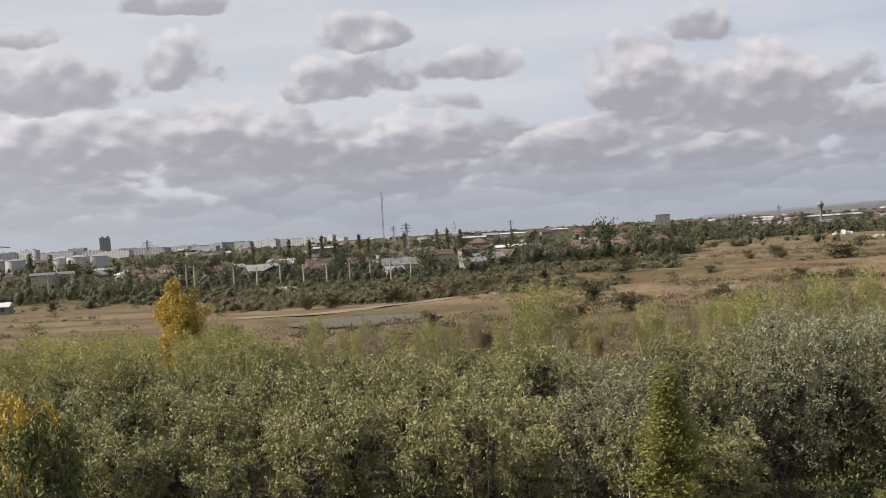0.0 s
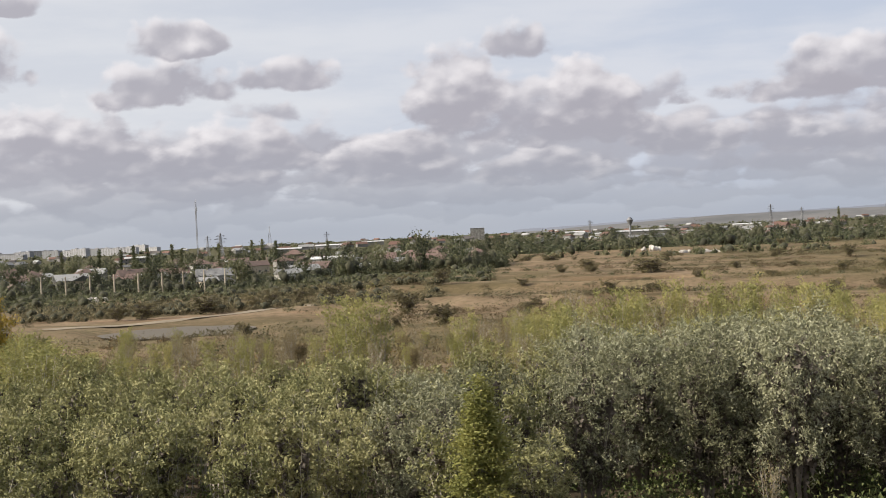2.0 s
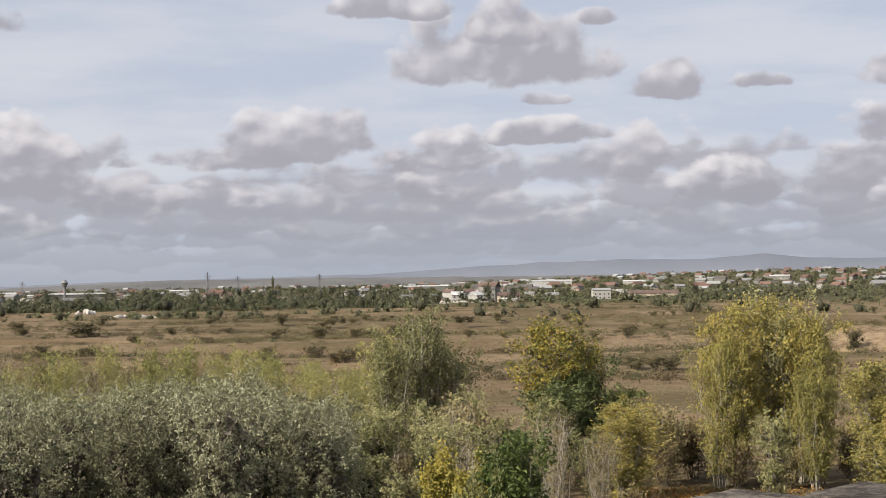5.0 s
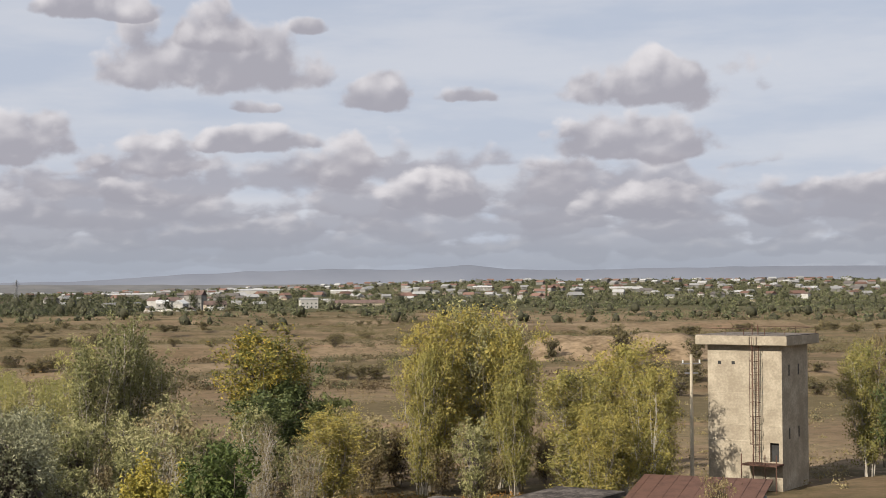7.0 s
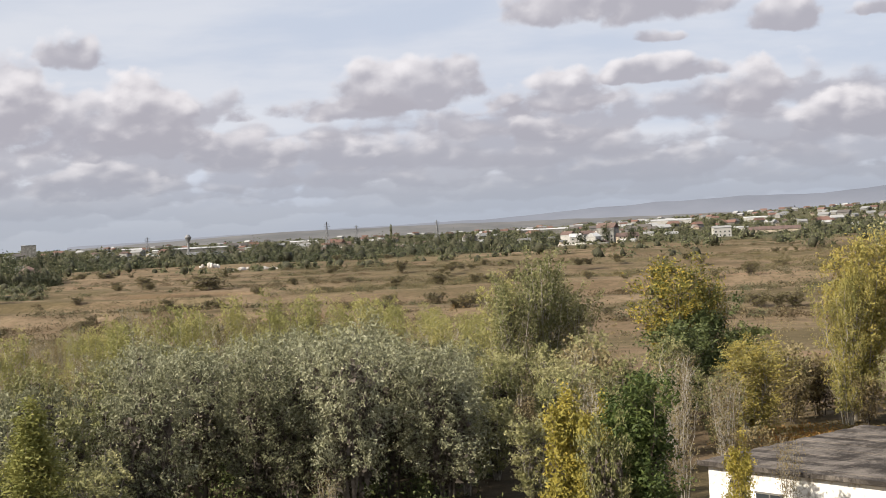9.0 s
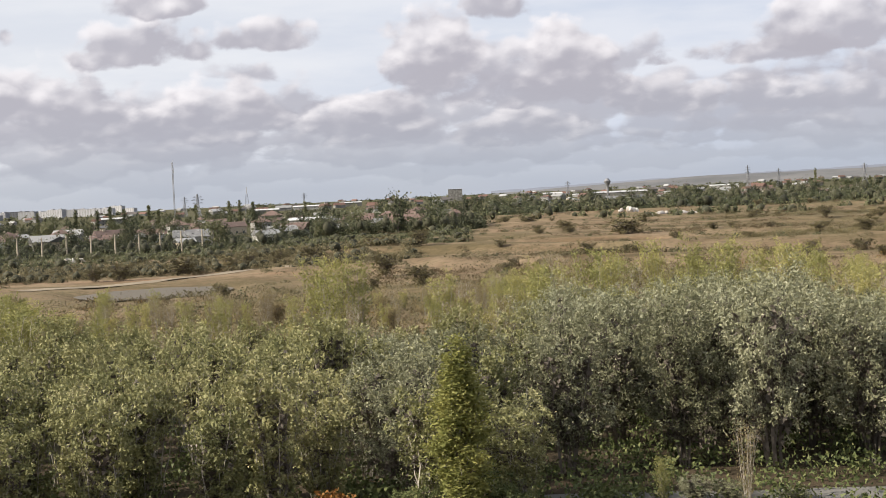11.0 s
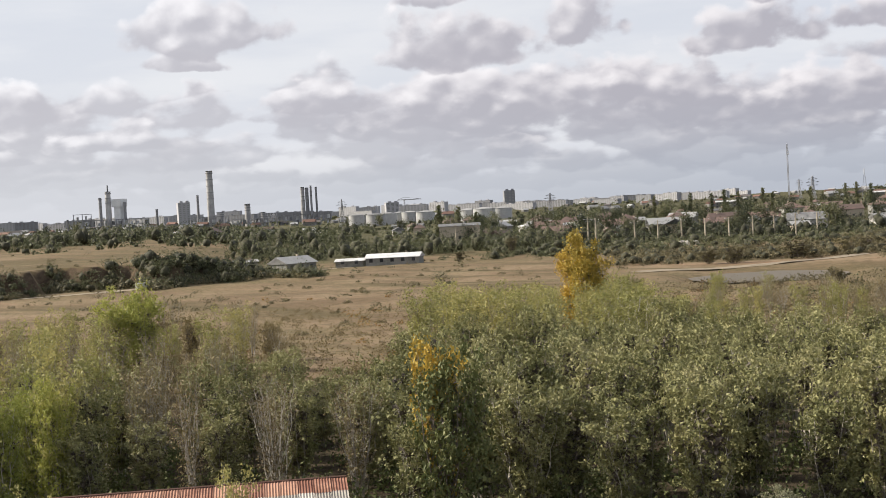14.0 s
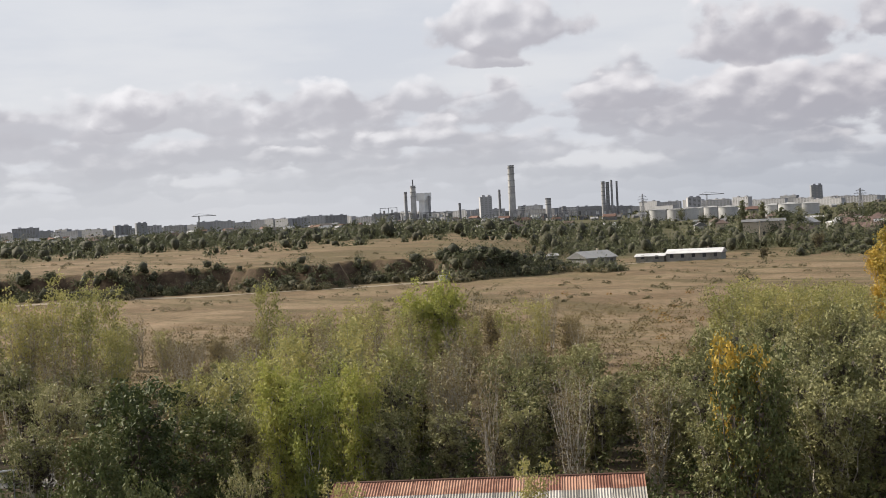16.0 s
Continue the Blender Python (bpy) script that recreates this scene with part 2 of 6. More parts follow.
def foliage(name, tones, rough=0.6, through=0.13):
    """Leaves: a tone for each leaf among four, shifted for each tree, with light passing through."""
    m, n = material(name)
    isle = n.add("ShaderNodeNewGeometry", out=8)
    each = n.add("ShaderNodeObjectInfo", out=5)
    f = n.math("ADD", n.math("ADD", n.math("MULTIPLY", isle, 0.6), 0.2), n.math("MULTIPLY", n.math("SUBTRACT", each, 0.5), 0.6))
    patch = n.noise(spot(n), 0.45, 2.0)
    spray = n.noise(spot(n), 2.6, 2.0)
    f = n.math("ADD", f, n.math("MULTIPLY", n.math("SUBTRACT", spray, 0.5), 1.1))
    f = n.math("ADD", f, n.math("MULTIPLY", n.math("SUBTRACT", patch, 0.5), 1.1), clamp=True)
    ramp = n.tree.nodes.new("ShaderNodeValToRGB")
    for k, c in enumerate(tones):
        e = ramp.color_ramp.elements[k] if k < 2 else ramp.color_ramp.elements.new(1.0)
        e.position, e.color = k / (len(tones) - 1), rgb(*[0.87 * x for x in c])
    n.plug(ramp, 0, f)
    b = n.tree.nodes.new("ShaderNodeBsdfPrincipled")
    n.plug(b, "Base Color", ramp.outputs[0])
    b.inputs["Roughness"].default_value = rough
    b.inputs["Specular IOR Level"].default_value = 0.2
    t = n.add("ShaderNodeBsdfTranslucent", ramp.outputs[0])
    mixed = n.add("ShaderNodeMixShader", through, b.outputs[0], t)
    n.add("ShaderNodeOutputMaterial", mixed)
    return m


BARK_PALE = plain("pale_bark", (0.20, 0.18, 0.15), (0.38, 0.35, 0.30), 1.5)
BARK_AND_SHADE = plain("dark_bark_and_crown_shade", (0.05, 0.04, 0.03), (0.13, 0.11, 0.09), 1.5)
LEAF_OLIVE = foliage("olive_leaves", [(0.13, 0.135, 0.055), (0.205, 0.205, 0.085), (0.30, 0.29, 0.13), (0.40, 0.37, 0.19)])
LEAF_SILVER = foliage("silver_leaves", [(0.11, 0.11, 0.06), (0.18, 0.18, 0.10), (0.285, 0.285, 0.175), (0.41, 0.405, 0.275)], 0.6)
LEAF_LIME = foliage("yellow_green_leaves", [(0.22, 0.225, 0.08), (0.29, 0.285, 0.10), (0.365, 0.34, 0.125), (0.43, 0.385, 0.15)], 0.6, 0.34)
LEAF_GOLD = foliage("golden_leaves", [(0.33, 0.255, 0.05), (0.43, 0.32, 0.06), (0.50, 0.355, 0.065), (0.53, 0.345, 0.06)])
LEAF_YELLOW = foliage("yellowing_leaves", [(0.17, 0.17, 0.06), (0.235, 0.22, 0.07), (0.31, 0.27, 0.08), (0.40, 0.32, 0.085)])
LEAF_GREEN = foliage("green_leaves", [(0.045, 0.06, 0.024), (0.075, 0.097, 0.034), (0.115, 0.135, 0.048), (0.17, 0.18, 0.07)])
LEAF_FRESH = foliage("fresh_green_leaves", [(0.05, 0.075, 0.022), (0.08, 0.11, 0.03), (0.12, 0.15, 0.042), (0.18, 0.20, 0.065)])
LEAF_MOSS = foliage("moss_green_leaves", [(0.15, 0.165, 0.05), (0.21, 0.22, 0.065), (0.28, 0.275, 0.085), (0.36, 0.34, 0.105)], 0.6, 0.3)
LEAF_TOWN = foliage("dark_leaves", [(0.055, 0.066, 0.036), (0.09, 0.102, 0.052), (0.135, 0.142, 0.072), (0.20, 0.19, 0.10)])
LEAF_DUSK = foliage("dusky_olive_leaves", [(0.085, 0.075, 0.045), (0.135, 0.12, 0.068), (0.19, 0.165, 0.09), (0.27, 0.22, 0.12)])
LEAF_BRIGHT = foliage("bright_yellow_leaves", [(0.23, 0.21, 0.05), (0.29, 0.255, 0.055), (0.35, 0.295, 0.06), (0.42, 0.33, 0.065)])
LEAF_DRAB = foliage("drab_brown_leaves", [(0.07, 0.052, 0.03), (0.10, 0.075, 0.042), (0.135, 0.10, 0.056), (0.18, 0.135, 0.075)])
# near-black tone that stands for shade inside bushes
CORE_SHADE = plain("bush_core_shade", (0.022, 0.023, 0.013), (0.06, 0.058, 0.032), 1.2)
LEAF_SPRING = foliage("lime_green_leaves", [(0.21, 0.235, 0.06), (0.28, 0.305, 0.075), (0.36, 0.37, 0.095), (0.43, 0.42, 0.12)], 0.6, 0.34)
LEAF_SAGE = foliage("dull_olive_leaves", [(0.10, 0.088, 0.046), (0.145, 0.125, 0.064), (0.19, 0.16, 0.082), (0.25, 0.205, 0.105)])
LEAF_DARK = foliage("dark_wood_leaves", [(0.03, 0.037, 0.022), (0.05, 0.058, 0.033), (0.08, 0.086, 0.046), (0.12, 0.12, 0.06)])
LEAF_AMBER = foliage("amber_leaves", [(0.12, 0.13, 0.04), (0.24, 0.21, 0.05), (0.43, 0.32, 0.055), (0.52, 0.365, 0.06)])
LEAF_BROWN = foliage("withered_leaves", [(0.13, 0.095, 0.05), (0.20, 0.155, 0.075), (0.25, 0.205, 0.10), (0.30, 0.25, 0.13)])
LEAF_RUST = foliage("rust_leaves", [(0.16, 0.07, 0.02), (0.26, 0.12, 0.03), (0.32, 0.17, 0.05), (0.22, 0.18, 0.06)])
CONCRETE = plain("weathered_concrete", (0.24, 0.205, 0.155), (0.42, 0.37, 0.29), 0.6, 0.9, 8.0)
PLASTER = plain("off_white_plaster", (0.14, 0.135, 0.125), (0.38, 0.37, 0.35), 0.3, 0.9, each=0.7)
PLASTER_DIM = plain("weathered_far_plaster", (0.10, 0.10, 0.095), (0.26, 0.25, 0.24), 0.02, 0.9)
PLASTER_TAN = plain("tan_plaster", (0.24, 0.20, 0.15), (0.42, 0.36, 0.28), 0.3, 0.9, each=0.5)
TILE_RED = plain("red_roof_tiles", (0.09, 0.064, 0.056), (0.16, 0.108, 0.092), 0.4, 0.8)
TILE_GREY = plain("grey_roof_sheets", (0.13, 0.13, 0.13), (0.28, 0.28, 0.275), 0.4, 0.6, each=0.6)
SHEET_WHITE = plain("white_roof_sheets", (0.34, 0.34, 0.34), (0.58, 0.58, 0.57), 0.3, 0.5)
GLASS_DARK = plain("dark_window_glass", (0.03, 0.035, 0.04), (0.06, 0.065, 0.07), 0.5, 0.15)
STEEL = plain("grey_steel", (0.16, 0.16, 0.165), (0.30, 0.30, 0.31), 0.3, 0.5, metal=0.3)
STEEL_PALE = plain("pale_steel", (0.55, 0.55, 0.555), (0.72, 0.72, 0.71), 0.2, 0.5)
RUST = plain("rusty_steel", (0.05, 0.025, 0.018), (0.105, 0.055, 0.04), 1.2, 0.8)
m_felt, nf = material("black_roofing_felt")
pf = spot(nf)
worn = nf.math("ADD", nf.math("MULTIPLY", nf.noise(pf, 0.5, 6.0, 0.7), 0.6), nf.math("MULTIPLY", nf.noise(nf.vec(nf.math("MULTIPLY", nf.add("ShaderNodeSeparateXYZ", pf), 0.25), nf.noise(pf, 1.5, 2.0), 0.0), 9.0, 5.0, 0.7), 0.4))
worn = nf.math("ADD", worn, nf.math("MULTIPLY", nf.math("SUBTRACT", nf.add("ShaderNodeObjectInfo", out=5), 0.5), 0.13))
surface(nf, nf.mix(nf.remap(worn, 0.40, 0.64), rgb(0.036, 0.031, 0.028), rgb(0.18, 0.157, 0.138)), 0.9, nf.noise(pf, 5.0, 5.0, 0.7), 0.06, spec=0.1)
FELT = m_felt
STONE_BLOCK = plain("pale_apartment_render", (0.22, 0.225, 0.24), (0.36, 0.36, 0.375), 0.02, 0.9, each=0.8)
ASPHALT = plain("dusty_asphalt", (0.13, 0.125, 0.115), (0.22, 0.21, 0.195), 0.3, 0.9)
WOOD_GREY = plain("weathered_grey_boards", (0.12, 0.12, 0.11), (0.24, 0.24, 0.22), 0.6, 0.85)
CAR_PAINT = plain("white_car_paint", (0.6, 0.6, 0.6), (0.7, 0.7, 0.7), 0.3, 0.3)
RUBBER_AND_SHADE = plain("black_rubber_and_hole_shade", (0.02, 0.02, 0.02), (0.04, 0.04, 0.04), 2.0, 0.8)
RUBBLE = plain("pale_rubble", (0.35, 0.32, 0.29), (0.6, 0.57, 0.53), 0.4, 0.9)


# ---- mesh helpers ----
def mesh(name, verts, faces, mat=None, smooth=False):
    me = bpy.data.meshes.new(name)
    me.from_pydata(verts, [], faces)
    if mat is not None:
        me.materials.append(mat)
    if smooth:
        me.polygons.foreach_set("use_smooth", [True] * len(me.polygons))
    me.update()
    return me


def child(name, me, parent, label="", m=None):
    ob = new(name, me)
    ob.parent = parent
    if m is not None:
        ob.matrix_basis = m
    return tagged(ob, label)


def done(name, bm, mat):
    me = bpy.data.meshes.new(name)
    bm.to_mesh(me)
    bm.free()
    me.materials.append(mat)
    return me


def part(name, bm, mat, parent, label=""):
    return child(name, done(name, bm, mat), parent, label)


def box(bm, x0, x1, y0, y1, z0, z1, bevel=0.0):
    g = bmesh.ops.create_cube(bm, size=1.0)
    for v in g["verts"]:
        v.co = Vector(((x0 + x1) / 2 + v.co.x * (x1 - x0), (y0 + y1) / 2 + v.co.y * (y1 - y0), (z0 + z1) / 2 + v.co.z * (z1 - z0)))
    if bevel:
        edges = list({e for v in g["verts"] for e in v.link_edges})
        bmesh.ops.bevel(bm, geom=edges, offset=bevel, segments=2, affect="EDGES")
    return bm


def boxes(*spans, bevel=0.0):
    bm = bmesh.new()
    for s in spans:
        box(bm, *s, bevel=bevel)
    return bm


def tube(bm, a, b, r0, r1=None, sides=8):
    """A closed tapered tube from a to b."""
    a, b = Vector(a), Vector(b)
    r1 = r0 if r1 is None else r1
    m = Matrix.Translation((a + b) / 2) @ (b - a).to_track_quat("Z", "Y").to_matrix().to_4x4()
    bmesh.ops.create_cone(bm, cap_ends=True, segments=sides, radius1=r0, radius2=max(r1, 0.001), depth=(b - a).length, matrix=m)
    return bm


def bars(*runs, sides=6):
    bm = bmesh.new()
    for a, b, r in runs:
        tube(bm, a, b, r, sides=sides)
    return bm


def thing(name, m, label, category, group="", kind=""):
    ob = new(name)
    ob.matrix_basis = m
    ob.empty_display_size = 0.3
    return tagged(ob, label, category, group, kind)


# ---- ground ----
def smooth(x, a, b):
    t = min(1.0, max(0.0, (x - a) / (b - a)))
    return t * t * (3 - 2 * t)


def bank_edge(az):
    """How far off the terrace's edge runs at a bearing."""
    return 408 + 9 * math.sin(az * 0.9) + 5 * math.sin(az * 2.3)


def ground_height(x, y):
    d, az = math.hypot(x, y), math.degrees(math.atan2(-x, y))
    edge = bank_edge(az)
    z = 6.4 * smooth(d, edge - 3.2, edge + 1.2) * smooth(az, 21.0, 27.0) * smooth(az, 75, 55)
    # the far town climbs a slope
    z += 27 * smooth(d, 1250, 3900) * smooth(az, -24, -44) * smooth(az, -110, -80)
    z += 1.1 * (noise.noise((x * 0.012, y * 0.012, 0.0)) + 0.4 * noise.noise((x * 0.05, y * 0.05, 2.0))) * smooth(d, 130, 230)
    # low earth banks that run across the meadow
    u, v = x * 0.87 - y * 0.5, x * 0.5 + y * 0.87
    bank = noise.noise((u * 0.004, v * 0.022, 7.0)) + 0.35 * noise.noise((u * 0.012, v * 0.06, 3.0))
    z += 2.6 * smooth(bank, -0.05, 0.12) * smooth(d, 210, 300) * smooth(d, 1400, 900) * smooth(az, 6, -8)
    # the pond's hollow
    px, py = (az - 3.2) / 3.5, (d - 314) / 24
    z -= 1.3 * smooth(1.0 - math.hypot(px, py), -0.12, 0.16) * smooth(d, 230, 280)
    return z


def at(az, d, z=None):
    x, y = -math.sin(radians(az)) * d, math.cos(radians(az)) * d
    return Vector((x, y, ground_height(x, y) if z is None else z))


def place(az, d, z=None, turn=0.0, size=1.0, tall=None):
    """A pose on the ground; turn: degrees from facing the balcony."""
    m = Matrix.Translation(at(az, d, z)) @ pose(0, 0, 0, 0, 0, az + turn)
    return m @ Matrix.Diagonal((size, size, size if tall is None else tall, 1.0))


def make_ground():
    rings = [0.0] + [3.0 * (4950 / 3.0) ** (k / 200) for k in range(201)]
    rings = sorted(set(rings) | {386 + 1.4 * k for k in range(30)})
    angles = [a * 0.5 for a in range(-122, 110)] + [a * 4.0 for a in range(14, 75)]
    angles = [a for a in angles if a < 300 - 61 + 60]
    angles = sorted({round(a, 2) for a in angles if -61 <= a < 299})
    verts = [(0.0, 0.0, 0.0)]
    for r in rings[1:]:
        verts += [tuple(at(a, r)) for a in angles]
    n, faces = len(angles), []
    for k in range(n):
        faces.append((0, 1 + (k + 1) % n, 1 + k))
    for j in range(len(rings) - 2):
        o, q = 1 + j * n, 1 + (j + 1) * n
        for k in range(n):
            l = (k + 1) % n
            faces.append((o + k, o + l, q + l, q + k))
    m, nd = material("meadow")
    p = spot(nd)
    big = nd.noise(p, 0.006, 5.0, 0.6)
    mid = nd.noise(p, 0.035, 5.0, 0.62)
    fine = nd.noise(p, 0.5, 6.0, 0.75)
    grass = nd.mix(nd.remap(mid, 0.35, 0.65), rgb(0.14, 0.098, 0.06), rgb(0.24, 0.177, 0.115))
    green = nd.mix(nd.remap(fine, 0.3, 0.7), rgb(0.078, 0.066, 0.032), rgb(0.145, 0.116, 0.06))
    col = nd.mix(nd.remap(nd.math("ADD", nd.math("MULTIPLY", big, 0.6), nd.math("MULTIPLY", mid, 0.4)), 0.47, 0.60), grass, green)
    sp = nd.tree.nodes.new("ShaderNodeSeparateXYZ")
    nd.plug(sp, 0, p)
    bu = nd.math("SUBTRACT", nd.math("MULTIPLY", sp.outputs[0], 0.87), nd.math("MULTIPLY", sp.outputs[1], 0.5))
    bv = nd.math("ADD", nd.math("MULTIPLY", sp.outputs[0], 0.5), nd.math("MULTIPLY", sp.outputs[1], 0.87))
    band = nd.noise(nd.vec(nd.math("MULTIPLY", bu, 0.008), nd.math("MULTIPLY", bv, 0.045), 2.0), 1.0, 6.0, 0.65)
    col = nd.mix(nd.remap(band, 0.47, 0.60), col, nd.mix(fine, rgb(0.072, 0.057, 0.03), rgb(0.137, 0.106, 0.058)))
    col = nd.mix(nd.remap(band, 0.40, 0.30), col, nd.mix(mid, rgb(0.19, 0.115, 0.07), rgb(0.30, 0.205, 0.135)))
    far = nd.math("SQRT", nd.math("ADD", nd.math("MULTIPLY", sp.outputs[0], sp.outputs[0]), nd.math("MULTIPLY", sp.outputs[1], sp.outputs[1])))
    way = nd.math("ARCTAN2", nd.math("MULTIPLY", sp.outputs[0], -1.0), sp.outputs[1])
    # gardens of the town, behind the meadow
    garden = nd.math("MULTIPLY", nd.remap(far, 500.0, 560.0), nd.math("MULTIPLY", nd.remap(way, -0.18, -0.12), nd.remap(way, 0.40, 0.36)))
    garden = nd.math("MAXIMUM", garden, nd.remap(far, 860.0, 1000.0))
    col = nd.mix(nd.math("MULTIPLY", garden, 0.9), col, nd.mix(nd.remap(mid, 0.35, 0.65), rgb(0.035, 0.042, 0.02), rgb(0.085, 0.08, 0.042)))
    bare = nd.remap(nd.math("ADD", nd.math("MULTIPLY", nd.noise(p, 0.018, 4.0), 0.6), nd.math("MULTIPLY", fine, 0.4)), 0.60, 0.68)
    col = nd.mix(bare, col, rgb(0.275, 0.21, 0.145))
    col = nd.mix(nd.remap(fine, 0.36, 0.58, 0.55, 0.0), col, rgb(0.075, 0.062, 0.032))
    # shade under the thicket, painted into the ground as dark brown
    thicket_shade = nd.math("MULTIPLY", nd.math("MULTIPLY", nd.remap(far, 70.0, 76.0), nd.remap(far, 150.0, 125.0)), nd.math("MULTIPLY", nd.remap(way, -0.60, -0.56), nd.remap(way, 0.86, 0.82)))
    col = nd.mix(nd.math("MULTIPLY", thicket_shade, 0.85), col, nd.mix(nd.remap(fine, 0.3, 0.7), rgb(0.022, 0.018, 0.012), rgb(0.055, 0.042, 0.028)))
    # darker brown earth where the ground breaks off steeply
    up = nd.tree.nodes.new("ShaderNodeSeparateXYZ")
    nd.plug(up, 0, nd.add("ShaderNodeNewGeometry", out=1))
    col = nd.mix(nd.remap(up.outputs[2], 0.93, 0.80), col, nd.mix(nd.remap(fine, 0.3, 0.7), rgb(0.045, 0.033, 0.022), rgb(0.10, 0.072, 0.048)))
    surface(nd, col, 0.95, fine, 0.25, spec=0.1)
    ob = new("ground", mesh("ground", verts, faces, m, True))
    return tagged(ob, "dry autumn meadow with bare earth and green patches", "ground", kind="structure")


make_ground()


# ---- trees ----
def tubes(polys, sides):
    """Verts and faces of open tapered tubes along polylines of (point, radius)."""
    verts, faces = [], []
    for line in polys:
        o, k = len(verts), sides
        for j, (p, r) in enumerate(line):
            for s in range(k):
                a = 2 * math.pi * s / k
                verts.append((p[0] + r * math.cos(a), p[1] + r * math.sin(a), p[2]))
        for j in range(len(line) - 1):
            for s in range(k):
                t = (s + 1) % k
                faces.append((o + j * k + s, o + j * k + t, o + (j + 1) * k + t, o + (j + 1) * k + s))
    return verts, faces


def leaves(rng, points, size, long=1.7, droop=0.3):
    """Pointed leaves scattered at the points, as arrays of verts and faces."""
    n = len(points)
    d = rng.normal(size=(n, 3))
    d[:, 2] -= droop
    d /= np.linalg.norm(d, axis=1)[:, None]
    s = rng.normal(size=(n, 3))
    s -= (s * d).sum(1)[:, None] * d
    s /= np.linalg.norm(s, axis=1)[:, None]
    z = size * rng.uniform(0.6, 1.35, n)[:, None]
    leaf = np.stack([points - d * z * long / 2 + s * z * 0.5, points + d * z * long / 2, points - d * z * long / 2 - s * z * 0.5], 1)
    return leaf.reshape(-1, 3), np.arange(3 * n).reshape(n, 3)


def tree_meshes(kind, seed, tall, wide, stems, limbs, twigs, per_twig, size, leaf, bark, low=0.15, upward=0.5, shape="round", thick=0.05, scatter=0.17, long=1.7, bare=0.0, inner=0, heart=300, heart_size=0.2):
    """A crown of leaves on twigs on limbs on stems. shape: round, column, cone or vase."""
    rng = np.random.default_rng(seed)
    wood, tips = [], []
    for s in range(stems):
        lean = rng.uniform(0, 2 * math.pi)
        out = wide * (0.55 if stems > 1 else 0.06) * math.sqrt(rng.uniform(0.05, 1))
        if shape == "column":
            out *= 0.45
        foot = np.array([math.cos(lean), math.sin(lean), 0]) * out * 0.22
        head = np.array([math.cos(lean) * out, math.sin(lean) * out, tall * (rng.uniform(0.78, 1.0) if stems > 1 else 0.97)])
        if shape == "round":
            head[2] *= 1 - 0.22 * (out / wide) ** 2
        r0 = thick * rng.uniform(0.7, 1.2)
        line = []
        for k in range(7):
            f = k / 6
            p = foot + (head - foot) * np.array([f ** 1.3, f ** 1.3, f])
            p[:2] += rng.normal(size=2) * 0.035 * wide * math.sin(math.pi * f)
            line.append((p, r0 * (1 - 0.85 * f)))
        wood.append(line)
        for b in range(limbs):
            f = low + (1 - low) * (b + rng.uniform(0.1, 0.9)) / limbs
            j = min(5, int(f * 6))
            p = line[j][0] + (line[j + 1][0] - line[j][0]) * (f * 6 - j)
            a = rng.uniform(0, 2 * math.pi)
            if shape == "column":
                reach = wide * (0.45 + 0.55 * math.sin(math.pi * min(1, f * 1.02)) ** 0.6) * (1.0 if f < 0.75 else 1.35 - f)
            elif shape == "cone":
                reach = wide * (1.12 - f)
            elif shape == "vase":
                reach = wide * (0.4 + 0.6 * f) * (1.0 if f < 0.8 else 0.7)
            else:
                reach = wide * math.sqrt(max(0.05, 1 - (f * 1.6 - 0.75) ** 2))
            reach *= rng.uniform(0.45, 1.0) * (0.75 if stems > 1 else 1.0)
            d = np.array([math.cos(a), math.sin(a), upward * rng.uniform(0.6, 1.5)])
            d /= np.linalg.norm(d)
            if shape != "column":
                reach *= 0.9
            e = p + d * reach
            mid = p + d * reach * 0.55 + np.array([0, 0, -0.04 * reach]) + rng.normal(size=3) * 0.05 * reach
            rb = max(0.012, r0 * 0.4 * (1.1 - f))
            wood.append([(p, rb), (mid, rb * 0.7), (e, rb * 0.3)])
            for t in range(twigs):
                g = rng.uniform(0.3, 1.0)
                q = (p + (mid - p) * g / 0.55) if g < 0.55 else (mid + (e - mid) * (g - 0.55) / 0.45)
                dd = d * 0.6 + rng.normal(size=3) * 0.55 + np.array([0, 0, upward * 0.5])
                dd /= np.linalg.norm(dd)
                l = reach * rng.uniform(0.25, 0.5) + 0.25
                wood.append([(q, rb * 0.4), (q + dd * l, rb * 0.15)])
                if rng.uniform() < bare:
                    continue
                k = rng.poisson(per_twig)
                u = rng.uniform(0.15, 1.08, (k, 1))
                tips.append(q + dd * l * u + rng.normal(size=(k, 3)) * scatter)
    v, f = tubes([l for l in wood if len(l) > 2], 3)
    for (p, r), (q, _) in (l for l in wood if len(l) == 2):
        o = len(v)
        v += [(p[0] - r, p[1], p[2]), (p[0] + r, p[1] + r, p[2]), tuple(q)]
        f.append((o, o + 1, o + 2))
    trunk = mesh(kind + "_trunk", v, f, bark)
    pts = np.concatenate(tips)
    pts[:, 2] = np.maximum(pts[:, 2], 0.1)
    v, f = leaves(rng, pts, size, long)
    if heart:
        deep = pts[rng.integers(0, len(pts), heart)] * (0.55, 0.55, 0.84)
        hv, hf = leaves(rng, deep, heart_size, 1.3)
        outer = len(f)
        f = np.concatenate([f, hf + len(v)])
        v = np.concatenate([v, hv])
    if inner:
        c = pts[rng.integers(0, len(pts), inner)] * (0.6, 0.6, 0.85)
        cv, cf = leaves(rng, c, size * 2.0, 1.2)
        f = np.concatenate([f, cf + len(v)])
        v = np.concatenate([v, cv])
    crown = mesh(kind + "_crown", v.tolist(), f.tolist(), leaf)
